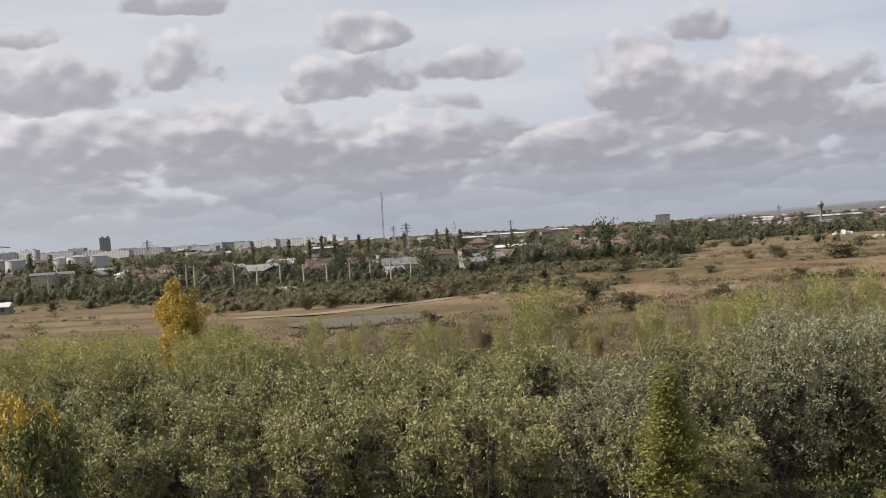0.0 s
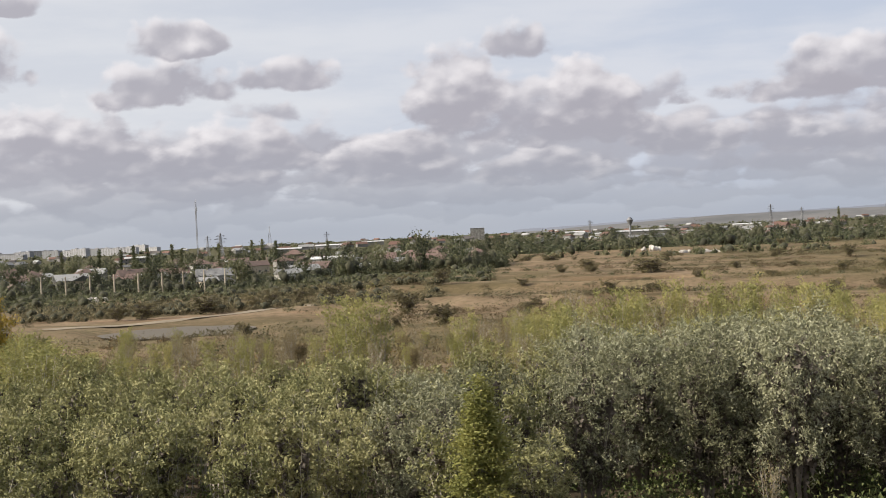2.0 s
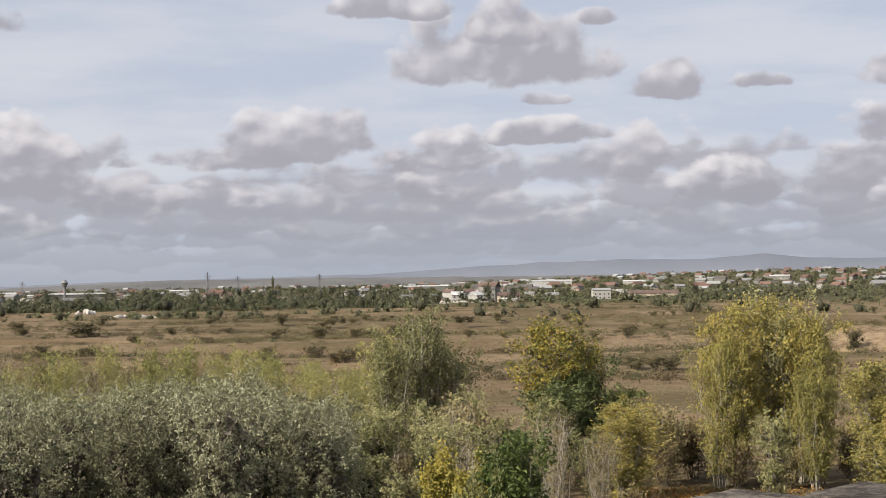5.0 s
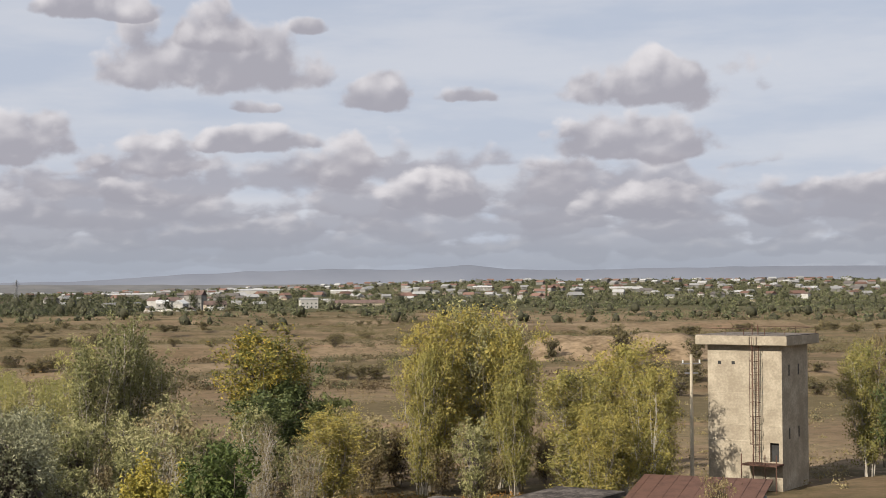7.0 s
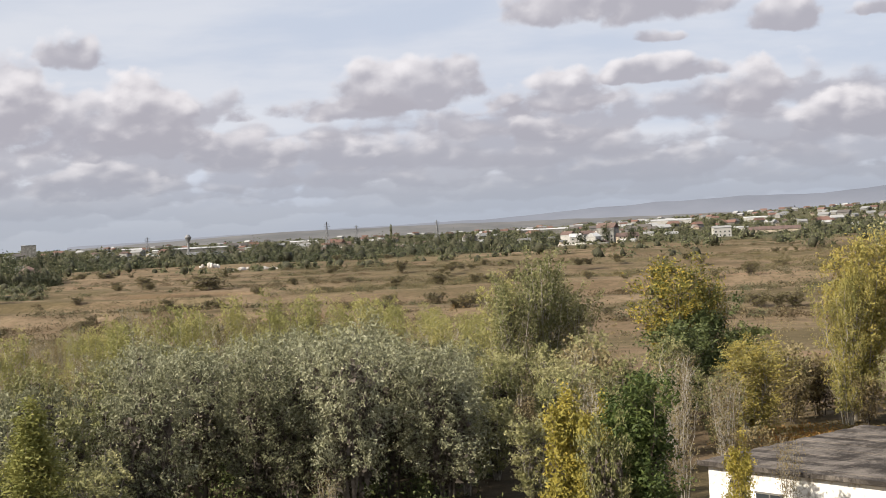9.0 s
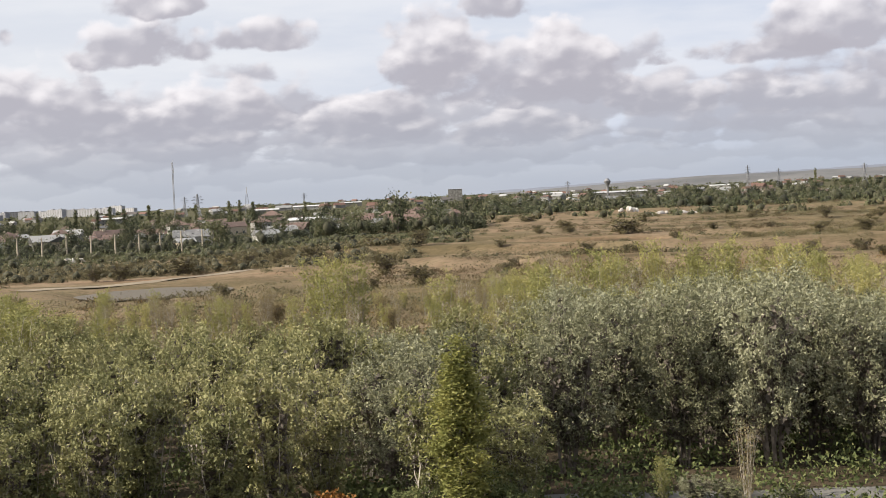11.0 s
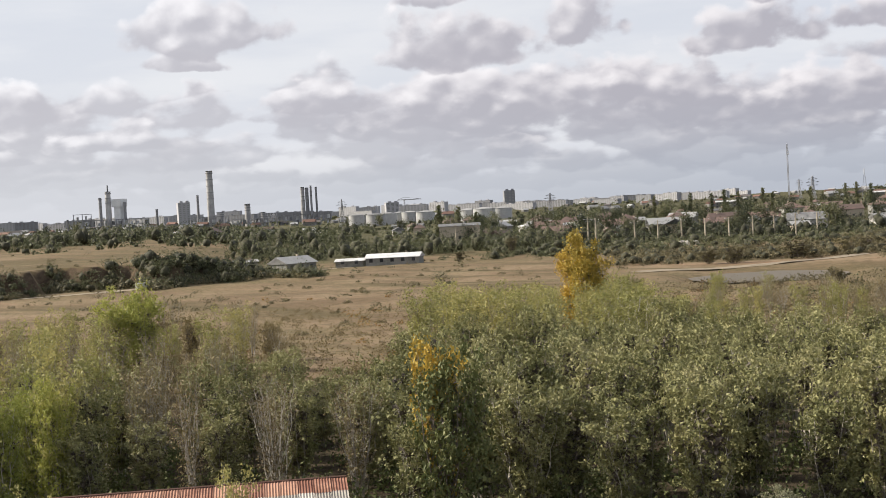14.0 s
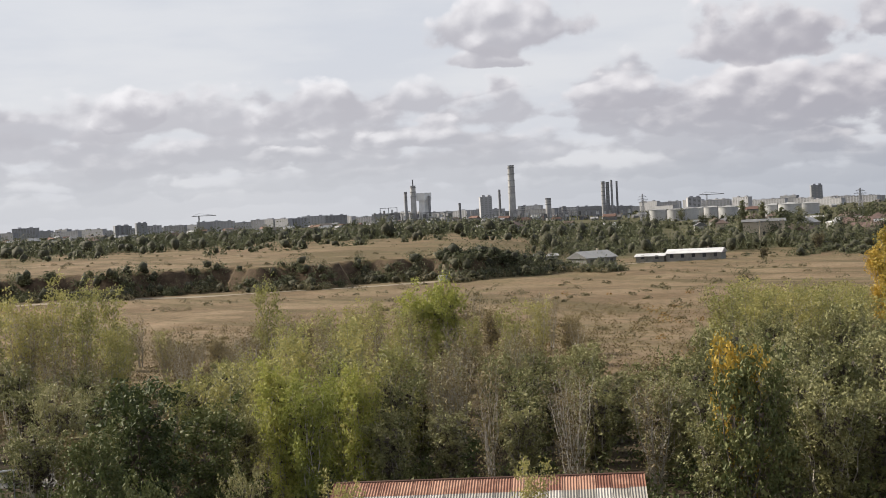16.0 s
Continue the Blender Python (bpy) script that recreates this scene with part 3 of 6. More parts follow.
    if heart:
        # shade deep in the crown is painted: inner leaves take the bark colour
        crown.materials.append(BARK_AND_SHADE)
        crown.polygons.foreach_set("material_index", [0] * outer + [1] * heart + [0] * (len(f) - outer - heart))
    return trunk, crown


def tree_kind(name, label, category, variants, group="", **shape):
    """Protos of one kind: the first copies are placed by plant()."""
    return [(name, label, category, group, tree_meshes(name, **{**shape, **v}), shape["tall"]) for v in variants]


PLANTER = random.Random(11)


def plant(kind, az, d, size=1.0, tall=None, z=None, pick=None, label=""):
    name, text, category, group, (trunk, crown), _ = kind[PLANTER.randrange(len(kind)) if pick is None else pick % len(kind)]
    m = place(az, d, z, PLANTER.uniform(0, 360), size, tall)
    root = thing(name, m, label or text, category, group)
    child("trunk", trunk, root)
    child("crown", crown, root)
    return root


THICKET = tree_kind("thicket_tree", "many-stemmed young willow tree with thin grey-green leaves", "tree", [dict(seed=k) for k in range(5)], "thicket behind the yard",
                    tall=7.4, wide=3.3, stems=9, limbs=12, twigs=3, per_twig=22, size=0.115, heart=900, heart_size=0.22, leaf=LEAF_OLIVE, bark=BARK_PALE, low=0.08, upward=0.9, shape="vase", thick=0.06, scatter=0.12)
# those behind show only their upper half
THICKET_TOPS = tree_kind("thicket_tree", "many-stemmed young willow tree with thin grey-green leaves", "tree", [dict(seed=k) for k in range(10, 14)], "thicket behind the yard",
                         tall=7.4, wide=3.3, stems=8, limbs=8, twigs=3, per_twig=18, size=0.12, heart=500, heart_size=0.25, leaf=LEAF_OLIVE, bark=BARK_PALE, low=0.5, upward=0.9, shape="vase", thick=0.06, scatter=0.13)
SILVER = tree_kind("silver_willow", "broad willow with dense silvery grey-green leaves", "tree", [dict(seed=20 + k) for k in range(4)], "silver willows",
                   tall=10.5, wide=4.8, stems=9, limbs=13, twigs=4, per_twig=28, size=0.098, leaf=LEAF_SILVER, bark=BARK_AND_SHADE, low=0.18, upward=0.6, shape="round", thick=0.10, long=2.0, scatter=0.13, heart=1200, heart_size=0.32)
LIME = tree_kind("young_poplar", "slender young poplar with sparse yellow-green leaves", "tree", [dict(seed=40 + k) for k in range(4)], "young poplars in the meadow",
                 tall=10.0, wide=3.2, stems=9, limbs=12, twigs=2, per_twig=13, size=0.14, leaf=LEAF_LIME, bark=BARK_PALE, low=0.05, upward=1.5, shape="round", thick=0.05, scatter=0.2, heart=0)
GOLD = tree_kind("golden_tree", "bright golden-yellow autumn poplar", "tree", [dict(seed=50 + k) for k in range(2)],
                 tall=9.0, wide=2.6, stems=7, limbs=16, twigs=4, per_twig=20, size=0.13, leaf=LEAF_GOLD, bark=BARK_PALE, low=0.05, upward=1.3, shape="round", thick=0.07)
YELLOWING = tree_kind("yellowing_tree", "tree with leaves turning from green to yellow", "tree", [dict(seed=60 + k) for k in range(4)],
                      tall=12.0, wide=4.4, stems=11, limbs=18, twigs=4, per_twig=24, size=0.11, leaf=LEAF_YELLOW, bark=BARK_PALE, low=0.03, upward=1.2, shape="round", thick=0.08, scatter=0.2)
GREYPOP = tree_kind("grey_poplar", "tall grey-green poplar with thin foliage", "tree", [dict(seed=160 + k) for k in range(2)],
                    tall=12.0, wide=4.2, stems=11, limbs=16, twigs=4, per_twig=14, size=0.125, leaf=LEAF_OLIVE, bark=BARK_PALE, low=0.05, upward=1.4, shape="round", thick=0.08, scatter=0.2, heart=300)
YELLOW_BUSH = tree_kind("yellow_bush", "upright bush with bright yellow leaves", "tree", [dict(seed=170 + k) for k in range(2)],
                        tall=8.0, wide=1.7, stems=7, limbs=18, twigs=4, per_twig=28, size=0.085, leaf=LEAF_BRIGHT, bark=BARK_PALE, low=0.03, upward=1.4, shape="round", thick=0.05, scatter=0.13)
COLUMN = tree_kind("columnar_poplar", "narrow columnar poplar with green-yellow leaves", "tree", [dict(seed=70 + k) for k in range(2)],
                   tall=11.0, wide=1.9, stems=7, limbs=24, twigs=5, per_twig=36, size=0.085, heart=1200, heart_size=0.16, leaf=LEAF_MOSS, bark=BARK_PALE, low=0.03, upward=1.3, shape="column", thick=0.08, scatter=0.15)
GREEN = tree_kind("green_tree", "leafy tree still dark green in autumn", "tree", [dict(seed=80 + k) for k in range(3)],
                  tall=8.5, wide=3.9, stems=7, limbs=13, twigs=4, per_twig=18, size=0.15, leaf=LEAF_GREEN, bark=BARK_AND_SHADE, low=0.04, upward=0.7, shape="round", thick=0.09, scatter=0.15)
FRESH = tree_kind("fresh_green_bush", "dense upright bush with fresh green leaves", "tree", [dict(seed=85)],
                  tall=8.5, wide=2.7, stems=9, limbs=16, twigs=5, per_twig=30, size=0.095, leaf=LEAF_FRESH, bark=BARK_AND_SHADE, low=0.04, upward=1.1, shape="round", thick=0.08, scatter=0.15)
TWIGGY = tree_kind("bare_tree", "nearly leafless tree with grey-brown twigs", "tree", [dict(seed=90 + k) for k in range(3)],
                   tall=8.5, wide=3.0, stems=9, limbs=14, twigs=6, per_twig=3, size=0.1, leaf=LEAF_BROWN, bark=BARK_PALE, low=0.1, upward=1.6, shape="vase", thick=0.06, bare=0.2, heart=0, scatter=0.35)
BROWNISH = tree_kind("withered_shrub", "tall shrub with sparse withered olive-brown leaves", "shrub", [dict(seed=100 + k) for k in range(3)],
                     tall=5.0, wide=2.8, stems=8, limbs=10, twigs=3, per_twig=10, size=0.13, leaf=LEAF_BROWN, bark=BARK_AND_SHADE, low=0.05, upward=0.9, shape="round", thick=0.04, scatter=0.18, heart=200)
LIME_BUSH = tree_kind("lime_green_tree", "leafy young tree with fresh lime-green leaves", "tree", [dict(seed=86 + k) for k in range(2)],
                      tall=8.5, wide=3.0, stems=9, limbs=14, twigs=4, per_twig=18, size=0.115, leaf=LEAF_SPRING, bark=BARK_PALE, low=0.04, upward=1.2, shape="round", thick=0.06, scatter=0.17, heart=300)
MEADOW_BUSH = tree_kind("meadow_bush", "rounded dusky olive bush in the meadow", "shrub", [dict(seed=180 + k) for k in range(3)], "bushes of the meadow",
                        tall=4.0, wide=3.4, stems=6, limbs=6, twigs=3, per_twig=12, size=0.2, leaf=LEAF_SAGE, bark=BARK_AND_SHADE, low=0.05, upward=0.6, shape="round", thick=0.05, scatter=0.2, heart=260, heart_size=0.3)

ROLL = random.Random(5)
# how far up the growth reaches, by bearing: degrees to the left, degrees over eye level
REACH = [(-60, -3.0), (-50, -3.2), (-47.3, -2.6), (-45, -4.2), (-44, -6.0), (-38.5, -6.0), (-36, -5.0), (-34, -4.4), (-30, -4.2), (-27.5, -3.6), (-25.5, -4.6), (-22, -3.7), (-19, -3.35), (-15, -3.7),
         (-12, -3.75), (-9, -4.6), (-6.2, -4.9), (-3, -4.8), (1, -4.5), (6, -4.2), (8, -3.0), (13, -3.2), (16.5, -3.0), (17.8, -6.0), (21.5, -6.0), (22.8, -3.4), (26, -2.7), (29, -3.0), (33, -3.2), (36, -4.4), (38, -4.2), (40, -2.2), (46, -1.9)]


def reach(az):
    return float(np.interp(az, [a for a, e in REACH], [e for a, e in REACH]))


def grow(kind, az, d, top, wide=1.0, pick=0, label=""):
    """A tree whose top stands at top degrees over eye level; wide: how much broader than its kind."""
    h = EYE.z + d * math.tan(radians(top)) - at(az, d).z
    k = h / kind[0][5]
    return plant(kind, az, d, wide, k, None, pick, label)


def scattered(kinds, az0, az1, d0, d1, gap, lo, hi, drop=0.0, stretch=(0.85, 1.1), over=0.0):
    """Rows of trees between two bearings and distances, jittered, about gap metres apart."""
    d = d0
    while d <= d1:
        step = math.degrees(gap / d)
        a = az0 + step * ROLL.uniform(0, 1)
        while a < az1:
            az, dd = a + ROLL.uniform(-0.3, 0.3) * step, d + ROLL.uniform(-0.3, 0.3) * gap
            kind = ROLL.choice(kinds)
            s = ROLL.uniform(lo, hi)
            t = s * ROLL.uniform(*stretch)
            most = EYE.z + dd * math.tan(radians(reach(az) + over)) - at(az, dd).z
            t = min(t, most * ROLL.uniform(0.82, 1.0) / kind[0][5])
            if ROLL.random() >= drop and t > 0.22:
                plant(kind, az, dd, min(s, t * 1.5), t)
            a += step
        d += gap * 0.9


# the thicket in the middle, and the silver willows beside it
scattered([THICKET], -4.0, 18.5, 78.5, 91, 5.2, 0.9, 1.12)
scattered([THICKET_TOPS], -4.0, 18.5, 93, 128, 5.3, 0.9, 1.12)
scattered([THICKET, THICKET, SILVER], -11.0, -4.0, 79, 91, 5.5, 0.85, 1.05)
scattered([THICKET_TOPS, THICKET_TOPS, SILVER], -11.0, -4.0, 93, 128, 5.8, 0.85, 1.05)
scattered([SILVER], -25.3, -11.0, 92, 122, 6.4, 0.9, 1.1, stretch=(1.0, 1.2))


# trees that stand out
AMBER = tree_kind("amber_tree", "broad tree turning golden at its top", "tree", [dict(seed=65)],
                  tall=12.0, wide=4.0, stems=8, limbs=15, twigs=4, per_twig=24, size=0.12, leaf=LEAF_AMBER, bark=BARK_PALE, low=0.2, upward=1.0, shape="round", thick=0.10, scatter=0.24)
grow(COLUMN, -8.4, 74, -5.85, 1.5)
grow(GREYPOP, -28.2, 146, -1.25, 1.15, 0)
grow(GREYPOP, -29.3, 149, -2.3, 1.1, 1)
grow(GREYPOP, -27.0, 143, -1.9, 1.05, 1)
grow(LIME, -26.6, 148, -2.1, 1.2, 0)
grow(AMBER, -33.2, 141, -1.5, 1.5, 0)
grow(AMBER, -34.3, 143, -2.3, 1.0, 0)
grow(GREEN, -33.5, 131, -4.3, 1.35, 1)
grow(GREEN, -35.6, 140, -4.0, 1.2, 2)
grow(YELLOWING, -36.0, 118, -4.9, 1.1, 2)
grow(GREEN, -34.6, 139, -3.3, 1.2, 2)
grow(BROWNISH, -37.4, 128, -5.2, 1.3, 1)
grow(BROWNISH, -38.6, 132, -5.6, 1.3, 2)
grow(BROWNISH, -30.0, 120, -4.8, 1.4, 0)
grow(YELLOWING, -39.6, 126, -2.6, 0.8, 0)
grow(YELLOWING, -43.4, 128, -2.2, 0.8, 1)
grow(YELLOWING, -40.1, 128, -1.2, 1.15, 1, "tall poplar with thin yellow-green foliage")
grow(GREYPOP, -41.9, 131, -0.65, 1.2, 1, "tall poplar with thin grey-green foliage")
grow(YELLOWING, -42.6, 130, -0.9, 1.2, 3, "tall poplar with thin yellow-green foliage")
grow(YELLOWING, -43.2, 126, -3.4, 0.7, 3)
grow(THICKET, -41.7, 116, -5.6, 0.85, 0)
grow(YELLOWING, -45.7, 120, -3.4, 1.2, 0)
grow(YELLOWING, -47.3, 124, -2.4, 1.15, 1)
grow(YELLOWING, -48.5, 118, -3.3, 0.85, 2)
grow(YELLOWING, -46.6, 114, -4.6, 0.8, 3)
grow(YELLOW_BUSH, -28.4, 74, -6.2, 1.2, 0)
grow(YELLOW_BUSH, -30.0, 72, -7.2, 1.0, 1)
grow(FRESH, -32.1, 71, -6.4, 1.3, 0, "dense bush with fresh green leaves")
grow(THICKET, -30.4, 69, -8.0, 0.6, 1)
grow(YELLOW_BUSH, -35.4, 72, -8.7, 0.7, 1, "small bush with green-yellow leaves beside a wall")
grow(TWIGGY, -37.4, 71, -8.8, 0.4, 1)
grow(GOLD, 10.0, 182, -2.0, 1.3, 1)
grow(GOLD, 10.7, 186, -2.1, 1.3, 0)
grow(GOLD, 10.3, 184, -1.45, 1.4, 0, "bright golden-yellow autumn poplar in the meadow")
grow(GOLD, 16.2, 77, -4.86, 0.8, 1, "small orange-yellow tree over the thicket")
grow(GREEN, 16.1, 75, -5.95, 0.85, 0)
grow(GREEN, 39.3, 86, -5.9, 1.15, 1)
grow(GREEN, 36.8, 90, -6.6, 0.95, 2)
grow(GREEN, 41.5, 82, -7.6, 0.75, 0)
for a, d, e, k in ((-56.6, 142, -2.4, YELLOWING), (-57.8, 138, -3.1, GREEN), (-58.8, 145, -2.2, YELLOWING), (-60.0, 140, -2.8, GREEN), (-61.4, 146, -2.0, YELLOWING), (-57.2, 150, -1.9, BROWNISH)):
    grow(k, a, d, e, 0.9, int(-a * 3))
grow(BROWNISH, -51.0, 101, -7.6, 0.6, 1, "grey-green bush before a shed")
grow(GREEN, 42.0, 66, -9.3, 0.55, 2)
grow(GREEN, 39.0, 65, -9.6, 0.5, 0)
grow(THICKET, 35.8, 66, -9.8, 0.45, 0)
grow(LIME, 24.4, 68, -9.6, 0.5, 1)
grow(LIME, 31.9, 66, -9.8, 0.55, 2)
grow(LIME_BUSH, 33.9, 90, -5.5, 0.9, 0)
grow(LIME_BUSH, 33.0, 88, -6.2, 0.8, 3)
grow(LIME_BUSH, 30.9, 90, -5.9, 0.8, 2)
grow(LIME_BUSH, 31.6, 98, -5.9, 0.95, 1)
grow(LIME, 34.3, 160, -2.05, 0.9, 2)
grow(LIME_BUSH, 27.4, 150, -2.6, 1.3, 0)
grow(LIME_BUSH, 28.4, 152, -2.8, 1.2, 3)
for a, e in ((42.4, -1.85), (40.6, -2.1), (43.6, -2.0), (41.4, -1.95), (45.2, -1.8), (44.4, -2.3)):
    grow(LIME, a, 158 + 9 * math.sin(a * 5), e, 1.1, int(a * 3))

grow(SILVER, 2.9, 75, -11.34, 0.38, 0, "low silvery willow bush at the thicket's edge")
grow(SILVER, 1.3, 74, -12.6, 0.3, 1, "low silvery willow bush at the thicket's edge")
RUSTY = tree_kind("rust_bush", "low bush with rust-orange autumn leaves", "shrub", [dict(seed=110)], tall=3.0, wide=1.6, stems=7, limbs=7, twigs=2, per_twig=14, size=0.16, leaf=LEAF_RUST, bark=BARK_AND_SHADE, low=0.05, upward=0.9, shape="round", thick=0.03)
grow(RUSTY, -3.5, 75, -11.7, 0.95, 0)
grow(GREEN, -6.3, 74, -11.6, 0.5, 1, "low green bush beside the columnar poplar")
grow(GREEN, -10.2, 74, -11.3, 0.5, 2, "low green bush beside the columnar poplar")
for a, e in ((-16.2, -10.6), (-17.6, -11.4), (-18.8, -11.6), (-21.0, -11.9)):
    grow(LIME if a > -17 else SILVER, a, 82, e, 0.35, int(-a), "low bush at the edge of the lane")
grow(TWIGGY, -19.4, 80, -9.6, 0.4, 1)

# saplings and twigs behind the thicket and to both sides
scattered([LIME], 5.8, 17.2, 140, 205, 8.0, 0.95, 1.25)
scattered([LIME, TWIGGY, BROWNISH, TWIGGY], -10.0, 5.8, 136, 235, 7.6, 0.4, 0.72, over=1.2)
for a, d, e in ((-3.0, 168, -2.4), (-3.8, 172, -2.1), (-4.6, 170, -2.5), (-3.5, 160, -2.9), (-8.0, 165, -3.2), (-14.5, 165, -2.6), (-16.2, 170, -2.3), (-17.6, 168, -2.3), (-18.9, 172, -2.5), (-20.4, 168, -2.7), (-12.9, 172, -3.0)):
    grow(LIME, a, d, e, 0.95, int(-a * 7))
scattered([LIME, LIME, TWIGGY], -26.5, -9.0, 138, 215, 6.6, 0.65, 1.0, over=1.2)
scattered([TWIGGY, BROWNISH, THICKET], -36.0, -25.0, 92, 135, 5.4, 0.7, 1.0)
scattered([BROWNISH, BROWNISH, THICKET_TOPS], -50.0, -36.0, 126, 150, 6.0, 0.6, 0.9, over=0.3)
scattered([LIME, LIME, THICKET], 29.5, 37.5, 92, 125, 5.0, 0.8, 1.0)
scattered([TWIGGY, THICKET, THICKET], 18.5, 30.0, 90, 128, 4.8, 0.8, 1.0, over=-0.4)
scattered([TWIGGY, BROWNISH, LIME, TWIGGY], 17.5, 46.0, 130, 195, 7.2, 0.7, 1.05)
scattered([BROWNISH, THICKET_TOPS], 37.0, 48.0, 92, 130, 5.4, 0.7, 1.0, over=-1.5)


# low shrubs and weeds of the open meadow: one object each
def lump_shape():
    bm = bmesh.new()
    bmesh.ops.create_icosphere(bm, subdivisions=1, radius=1.0)
    bm.verts.index_update()
    shape = [v.co.copy() for v in bm.verts], [tuple(v.index for v in f.verts) for f in bm.faces]
    bm.free()
    return shape


LUMP = lump_shape()


def scrub(name, label, count, az0, az1, d0, d1, leaf, seed, tall=1.6, wide=1.4, per=46, size=0.33, everywhere=0, core=0, rows=0, banked=False):
    rng = np.random.default_rng(seed)
    pts, mids, radii = [], [], []
    for k in range(count):
        az = rng.uniform(az0, az1)
        d = bank_edge(az) + rng.uniform(d0, d1) if banked else math.exp(rng.uniform(math.log(d0), math.log(d1)))
        p = at(az, d)
        u, v = p.x * 0.87 - p.y * 0.5, p.x * 0.5 + p.y * 0.87
        if rows and noise.noise((u * 0.007, v * 0.034, seed)) < rng.uniform(0.02, 0.24):
            continue
        if not everywhere and noise.noise((p.x * 0.02, p.y * 0.02, seed)) < rng.uniform(-0.35, 0.25) or 300 < d < 375 and -1 < az < 8:
            continue
        s = 0.55 + 0.9 * rng.uniform() ** 2.2
        # leaves on three uneven lobes
        q = rng.normal(size=(per, 3))
        q[:, 2] = np.abs(q[:, 2])
        q *= rng.uniform(0.55, 1.1, (per, 1)) / np.linalg.norm(q, axis=1)[:, None]
        lobe = rng.integers(0, 3, per)
        size_of = rng.uniform(0.5, 0.95, 3)[lobe][:, None]
        shift = (rng.normal(size=(3, 3)) * (0.42, 0.42, 0.0))[lobe]
        q = (q * size_of + shift) * (wide * s, wide * s, tall * s)
        if rows:
            # drawn out along the banks
            q[:, :2] += np.outer(q[:, 0] * 0.87 - q[:, 1] * 0.5, (0.5 * 0.87, -0.5 * 0.5))
        q += np.array([p.x, p.y, p.z])
        pts.append(q)
        mids.append((p.x, p.y, p.z + tall * s * 0.30))
        radii.append((wide * s * 0.38, wide * s * 0.38, tall * s * 0.3))
    v, f = leaves(rng, np.concatenate(pts), size, 1.5)
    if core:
        # dark lumps close the bush; their colour paints in the shade inside
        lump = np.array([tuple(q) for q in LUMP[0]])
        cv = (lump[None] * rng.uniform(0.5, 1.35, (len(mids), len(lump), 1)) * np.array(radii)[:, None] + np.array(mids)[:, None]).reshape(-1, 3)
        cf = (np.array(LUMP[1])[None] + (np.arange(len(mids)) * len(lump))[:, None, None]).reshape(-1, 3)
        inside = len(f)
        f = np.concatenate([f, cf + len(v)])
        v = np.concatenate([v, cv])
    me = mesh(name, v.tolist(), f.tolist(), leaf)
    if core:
        me.materials.append(CORE_SHADE)
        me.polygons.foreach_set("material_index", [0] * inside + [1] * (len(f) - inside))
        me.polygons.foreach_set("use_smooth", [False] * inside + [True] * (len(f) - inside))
    ob = new(name, me)
    return tagged(ob, label, "shrubs", kind="stuff")


for a, d, wide, tall in ((5.5, 372, 4.2, 3.6), (4.4, 368, 4.8, 4.2), (2.2, 380, 6.4, 4.6), (0.2, 394, 4.4, 3.6), (15.1, 446, 2.7, 3.0), (13.0, 500, 2.8, 5.2), (0.6, 272, 2.7, 3.0), (-0.4, 396, 4.1, 4.0), (-1.5, 408, 4.3, 3.8), (-2.9, 408, 4.9, 3.8),
                         (-5.3, 447, 7.5, 4.2), (-7.1, 412, 3.9, 4.3), (-5.8, 314, 4.7, 4.6), (-5.2, 267, 1.8, 2.3), (-7.2, 261, 3.9, 3.4), (-11.4, 672, 6.3, 4.6), (-12.9, 497, 4.7, 3.4), (-15.3, 443, 8.0, 4.6)):
    plant(MEADOW_BUSH, a, d, wide / 3.0, tall / 4.0)
BUSHER = random.Random(23)
count = 0
while count < 240:
    a, d = BUSHER.uniform(-58, -8), math.exp(BUSHER.uniform(math.log(235), math.log(820)))
    p = at(a, d)
    u, v = p.x * 0.87 - p.y * 0.5, p.x * 0.5 + p.y * 0.87
    if noise.noise((u * 0.008, v * 0.03, 2.0)) > BUSHER.uniform(0.0, 0.25) and not (-52 < a < -42 and 285 < d < 360):
        k = BUSHER.uniform(0.45, 1.25)
        plant(MEADOW_BUSH, a, d, k, k * BUSHER.uniform(0.45, 0.8))
        count += 1
scrub("meadow_shrubs", "scattered low olive-brown shrubs across the meadow", 2300, -57, 47, 190, 900, LEAF_DUSK, 3, 1.5, 1.7, 70, 0.21)
scrub("shrub_rows", "rows of low olive shrubs along the meadow's banks", 5500, -58, 4, 240, 1050, LEAF_DUSK, 23, 1.8, 2.1, 90, 0.23, 1, 0, 1)
scrub("brown_rows", "rows of withered red-brown shrubs in the meadow", 5000, -58, 6, 220, 950, LEAF_DRAB, 29, 1.6, 2.0, 80, 0.22, 1, 0, 1)
scrub("green_strips", "strips of olive-green shrubs in the meadow", 3600, -58, -18, 330, 620, LEAF_SAGE, 26, 1.7, 2.2, 80, 0.22, 1, 0, 1)
scrub("meadow_bushes", "scattered dark green bushes across the meadow", 700, -57, 20, 230, 1000, LEAF_TOWN, 4, 1.9, 2.1, 80, 0.22)
scrub("dry_weeds", "tall dry brown weeds between the saplings", 4400, -28, 46, 130, 270, LEAF_BROWN, 6, 1.8, 1.6, 34, 0.15, 1)
scrub("olive_weeds", "tall olive weeds and seedlings between the saplings", 3200, -28, 12, 132, 290, LEAF_DUSK, 36, 2.1, 1.7, 34, 0.16, 1)
scrub("meadow_weeds", "dry brown weeds across the open meadow", 900, -56, -28, 132, 260, LEAF_BROWN, 37, 1.3, 1.5, 34, 0.15)
scrub("rust_weeds", "patches of rust-red weeds in the meadow", 260, -30, 25, 150, 300, LEAF_RUST, 8, 1.3, 1.4, 44, 0.18)
